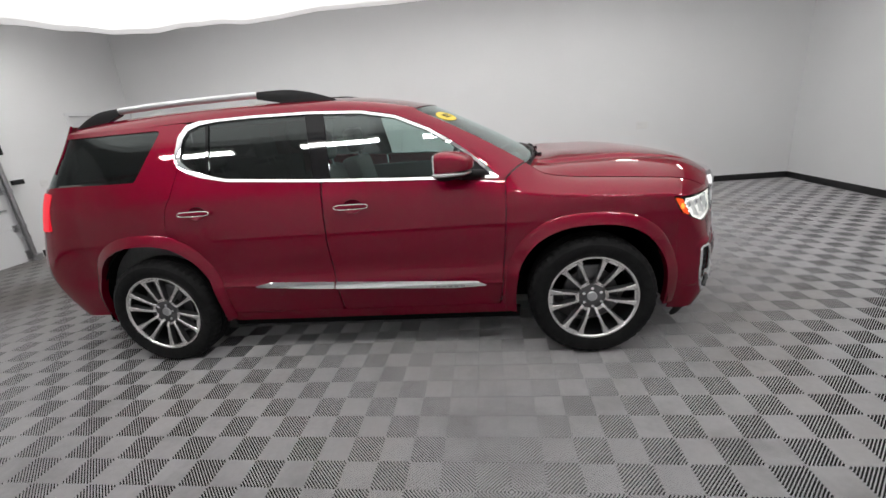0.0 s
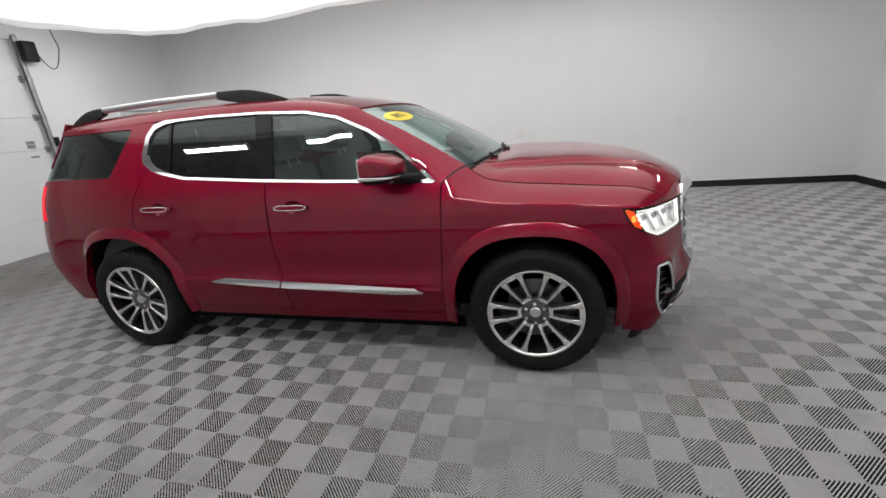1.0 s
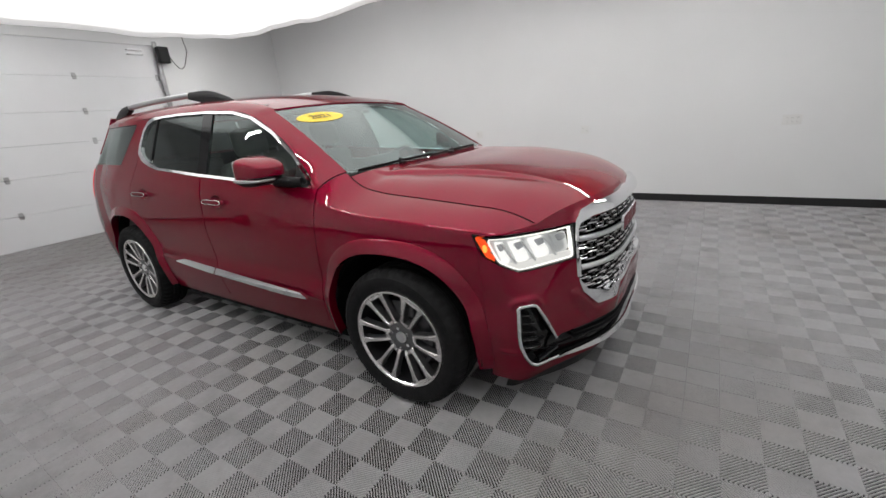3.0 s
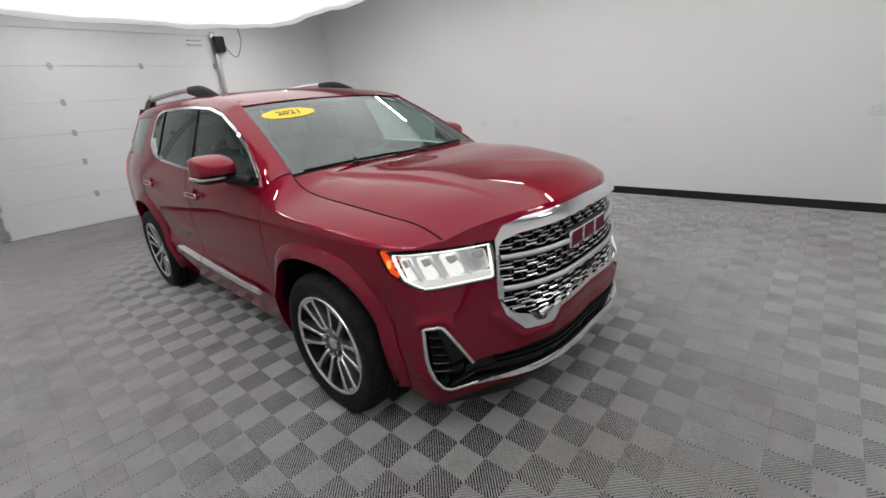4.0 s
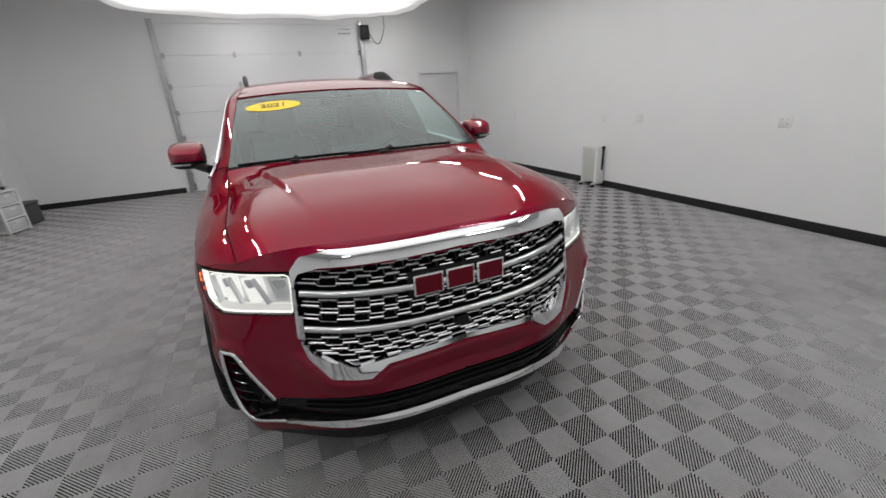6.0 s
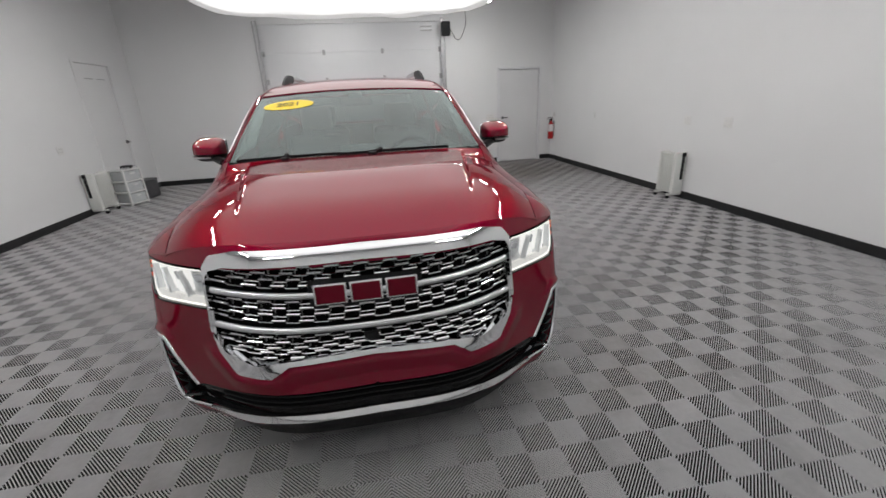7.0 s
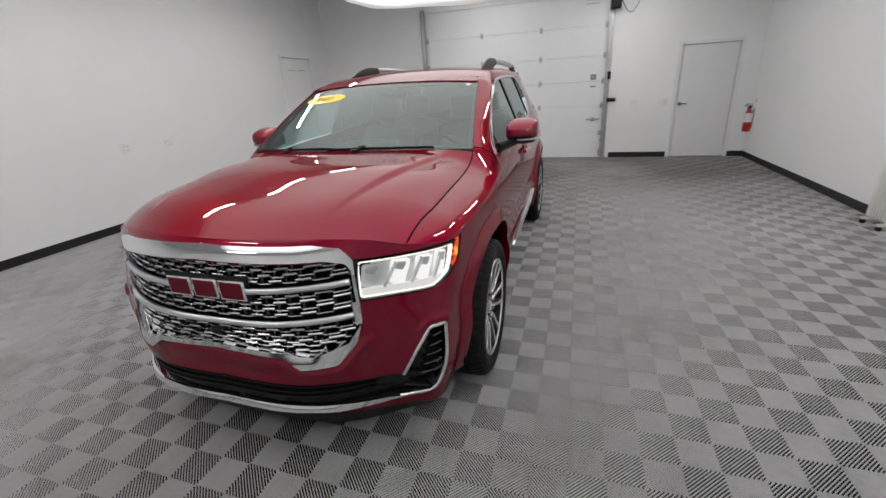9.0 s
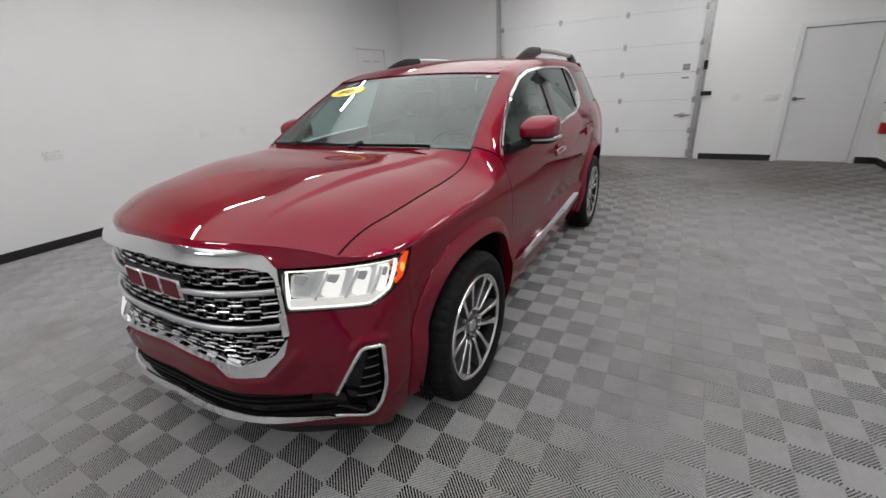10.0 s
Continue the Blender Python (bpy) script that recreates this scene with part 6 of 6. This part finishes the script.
# ---------------- cabin and underbody ----------------
def cabin():
    bm = bmesh.new()
    add_box(bm, -2.2, 1.9, -0.62, 0.62, 0.26, 0.42, 0.03, 2)
    add_box(bm, 1.05, 2.2, -0.55, 0.55, 0.40, 0.93)
    add_box(bm, -2.14, -2.02, -0.80, 0.80, 0.40, 1.24)
    part("floor_pan", bm, DARK, car)
    bm = bmesh.new()
    for y in (-0.86, 0.86):
        add_box(bm, -1.0, 0.93, y - 0.02, y + 0.02, 0.40, 1.10, 0.01, 1)
    part("door_lining", bm, CABIN, car)["kind"] = "stuff"
    for y in (-0.80, 0.80):
        part("side_trim", box(-2.04, -1.02, y - 0.012, y + 0.012, 0.40, 1.278, 0.006, 1), CABIN, car)
    part("load_floor", box(-2.05, -1.05, -0.74, 0.74, 0.60, 0.64), CABIN, car)
    bm = bmesh.new()
    add_box(bm, 0.62, 1.16, -0.74, 0.74, 0.78, 1.13, 0.07, 4)
    add_box(bm, 0.66, 0.95, 0.16, 0.60, 1.08, 1.17, 0.04, 3)
    add_box(bm, 0.64, 0.72, -0.14, 0.14, 1.08, 1.22, 0.015, 2)
    part("dashboard", bm, CABIN, car, "dark dashboard with a screen", angle=40)
    bm = bmesh.new()
    t = bmesh.new()
    add_revolve(t, [(0.18 + 0.016 * math.cos(a), 0.016 * math.sin(a)) for a in np.linspace(0, 2 * math.pi, 9)], 40)
    add_box(t, -0.17, 0.17, -0.02, 0.02, -0.03, 0.03, 0.012, 2)
    add_box(t, -0.03, 0.03, -0.02, 0.02, -0.17, 0.0, 0.012, 2)
    join(bm, t, 0, pose(0.50, 0.38, 1.06, 0, 0, 0) @ pose(0, 0, 0, 0, 0, 90) @ pose(0, 0, 0, 22, 0, 0))
    bmesh.ops.recalc_face_normals(bm, faces=bm.faces[:])
    part("steering_wheel", bm, BLACK, car, smooth=True)
    bm = bmesh.new()
    add_box(bm, 0.36, 0.40, -0.12, 0.12, 1.475, 1.535, 0.015, 2)
    add_cyl(bm, (0.38, 0, 1.53), (0.41, 0, 1.57), 0.010, 8)
    add_box(bm, 0.38, 0.47, -0.05, 0.05, 1.525, 1.555, 0.010, 2)
    part("rear_view_mirror", bm, BLACK, car)
    bm = bmesh.new()
    add_box(bm, -1.95, 0.3, -0.64, 0.64, 1.585, 1.60)
    part("headliner", bm, plain("headliner_cloth", (0.45, 0.45, 0.44), 0.9, 0, 0.05, 60), car)
    for x, y, s in ((-0.12, -0.38, 1), (-0.12, 0.38, 1), (-0.98, -0.40, 0.95), (-0.98, 0.40, 0.95)):
        seat = thing("seat", "", "")
        for k in ("category", "label"):
            if k in seat:
                del seat[k]
        seat.parent = car
        seat.matrix_basis = pose(x, y, 0.40)
        part("cushion", box(-0.05, 0.50, -0.26, 0.26, 0.08, 0.32, 0.07, 4), SEAT, seat, angle=50)
        part("backrest", add_box(bmesh.new(), -0.10, 0.05, -0.26, 0.26, 0.20, 0.86, 0.06, 4, m=pose(-0.02, 0, 0, 0, -12, 0)), SEAT, seat, angle=50)
        part("headrest", add_box(bmesh.new(), -0.06, 0.05, -0.135, 0.135, 0.89, 1.09, 0.045, 4, m=pose(-0.03, 0, 0, 0, -10, 0)), SEAT, seat, angle=50)
        part("headrest_posts", add_cyl(add_cyl(bmesh.new(), (-0.16, -0.06, 0.82), (-0.185, -0.06, 0.92), 0.007, 8), (-0.16, 0.06, 0.82), (-0.185, 0.06, 0.92), 0.007, 8), STEEL, seat)


cabin()


# ---------------- floor: clip-together ribbed tiles ----------------
TILE = 0.3048
FX0, FY0 = 0.1052 - TILE * 0, 0.007   # one tile corner
PARITY = 1


def rib_cells():
    """Vertices and faces of one tile: four squares of slanted ribs, turned alternately."""
    vs, fs, mi = [], [], []
    h, half, pitch, foot, crown, z0, z1 = TILE / 2, TILE / 4, 0.01135, 0.0039, 0.0030, -0.0076, 0.0
    q = math.sqrt(0.5)
    e = half - 0.0004
    far = e / q - 0.0002
    for i in range(2):
        for j in range(2):
            cx, cy = half + i * h, half + j * h
            sg = 1 if (i + j + PARITY) % 2 == 0 else -1
            for k in range(-9, 10):
                m = k * pitch
                if abs(m) > far - 0.001:
                    continue
                b = len(vs)
                for o, z in ((-foot / 2, z0), (-crown / 2, z1), (crown / 2, z1), (foot / 2, z0)):
                    c = max(-far, min(far, m + o))
                    # the slanted line x - sg y = c / q, from edge to edge of its square
                    r = e / q - abs(c)
                    px, py, dx, dy = c * q, -sg * c * q, q, sg * q
                    vs += [(cx + px - dx * r, cy + py - dy * r, z), (cx + px + dx * r, cy + py + dy * r, z)]
                for a in range(3):
                    lo, hi = b + 2 * a, b + 2 * a + 2
                    fs.append([lo, lo + 1, hi + 1, hi] if sg < 0 else [lo, hi, hi + 1, lo + 1])
                    mi.append(0)
    b = len(vs)
    g = 0.0002
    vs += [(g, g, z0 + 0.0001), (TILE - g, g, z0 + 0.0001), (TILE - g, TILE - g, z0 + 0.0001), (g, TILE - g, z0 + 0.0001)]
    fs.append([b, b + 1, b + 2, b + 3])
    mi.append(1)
    return vs, fs, mi


def floor():
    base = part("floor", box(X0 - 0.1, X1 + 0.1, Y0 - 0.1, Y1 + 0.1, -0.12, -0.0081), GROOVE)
    tagged(base, "grey ribbed plastic clip-together floor tiles, worn in places", "floor", kind="structure")
    vs, fs, mi = rib_cells()
    me = bpy.data.meshes.new("floor_tile")
    me.from_pydata(vs, [], fs)
    me.polygons.foreach_set("material_index", mi)
    me.polygons.foreach_set("use_smooth", [False] * len(fs))
    me.materials.append(RIB)
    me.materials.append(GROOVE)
    me.update()
    i0, i1 = math.floor((X0 - FX0) / TILE), math.ceil((X1 - FX0) / TILE)
    j0, j1 = math.floor((Y0 - FY0) / TILE), math.ceil((Y1 - FY0) / TILE)
    cells = [(FX0 + i * TILE, FY0 + j * TILE) for i in range(i0, i1) for j in range(j0, j1)]
    # the stretch of floor round the front of the car is laid tile by tile
    near = lambda c: (-1.2 < c[0] < 3.4 and -2.6 < c[1] < -0.75) or (2.25 < c[0] < 3.6 and -1.2 < c[1] < 2.6) or (0.3 < c[0] < 2.6 and 0.75 < c[1] < 2.7)
    chosen = sorted([c for c in cells if near(c)], key=lambda c: (c[0] - 1.6) ** 2 + c[1] ** 2)[:300]
    pick = set(chosen)
    for c in chosen:
        ob = new("floor_tile", me)
        ob.parent = base
        ob.location = (c[0], c[1], 0)
    rest = [c for c in cells if c not in pick]
    V, F = np.array(vs), fs
    n = len(vs)
    allv = np.concatenate([V + (c[0], c[1], 0) for c in rest])
    # keep the sheet inside the room
    allv[:, 0] = np.clip(allv[:, 0], X0 - 0.05, X1 + 0.05)
    allv[:, 1] = np.clip(allv[:, 1], Y0 - 0.05, Y1 + 0.05)
    allf = [[k + n * a for k in f] for a in range(len(rest)) for f in F]
    sheet = bpy.data.meshes.new("floor_tiles")
    sheet.from_pydata(allv.tolist(), [], allf)
    sheet.polygons.foreach_set("material_index", mi * len(rest))
    sheet.polygons.foreach_set("use_smooth", [False] * len(allf))
    sheet.materials.append(RIB)
    sheet.materials.append(GROOVE)
    sheet.update()
    ob = new("floor_tiles", sheet)
    ob.parent = base
    tagged(ob, "grey ribbed floor tiles further off", kind="stuff")


floor()


def paper_scrap(x, y, w, turn):
    """A torn scrap of white paper lying on the tiles."""
    bm = bmesh.new()
    n = 7
    low, top = [], []
    for k in range(n):
        a = 2 * math.pi * k / n
        r = w * (0.6 + 0.4 * math.sin(3.1 * k + turn))
        low.append((r * math.cos(a), r * 0.6 * math.sin(a), 0.0006))
        top.append((r * math.cos(a), r * 0.6 * math.sin(a), 0.0016 + 0.002 * (k % 2)))
    lv, tv = [bm.verts.new(p) for p in low], [bm.verts.new(p) for p in top]
    bm.faces.new(tv)
    bm.faces.new(lv[::-1])
    for k in range(n):
        bm.faces.new((lv[k], lv[(k + 1) % n], tv[(k + 1) % n], tv[k]))
    bmesh.ops.translate(bm, verts=bm.verts[:], vec=(x, y, 0))
    ob = part("paper_scrap", bm, PAPER)
    tagged(ob, "tiny torn scrap of white paper on the floor", "litter", group="paper scraps on the floor")


PAPER = plain("white_paper", (0.85, 0.85, 0.84), 0.8)
for sx, sy, sw, st_ in ((-1.195, -2.06, 0.014, 0.3), (0.955, 1.04, 0.014, 1.1), (-1.27, 2.17, 0.015, 2.0)):
    paper_scrap(sx, sy, sw, st_)
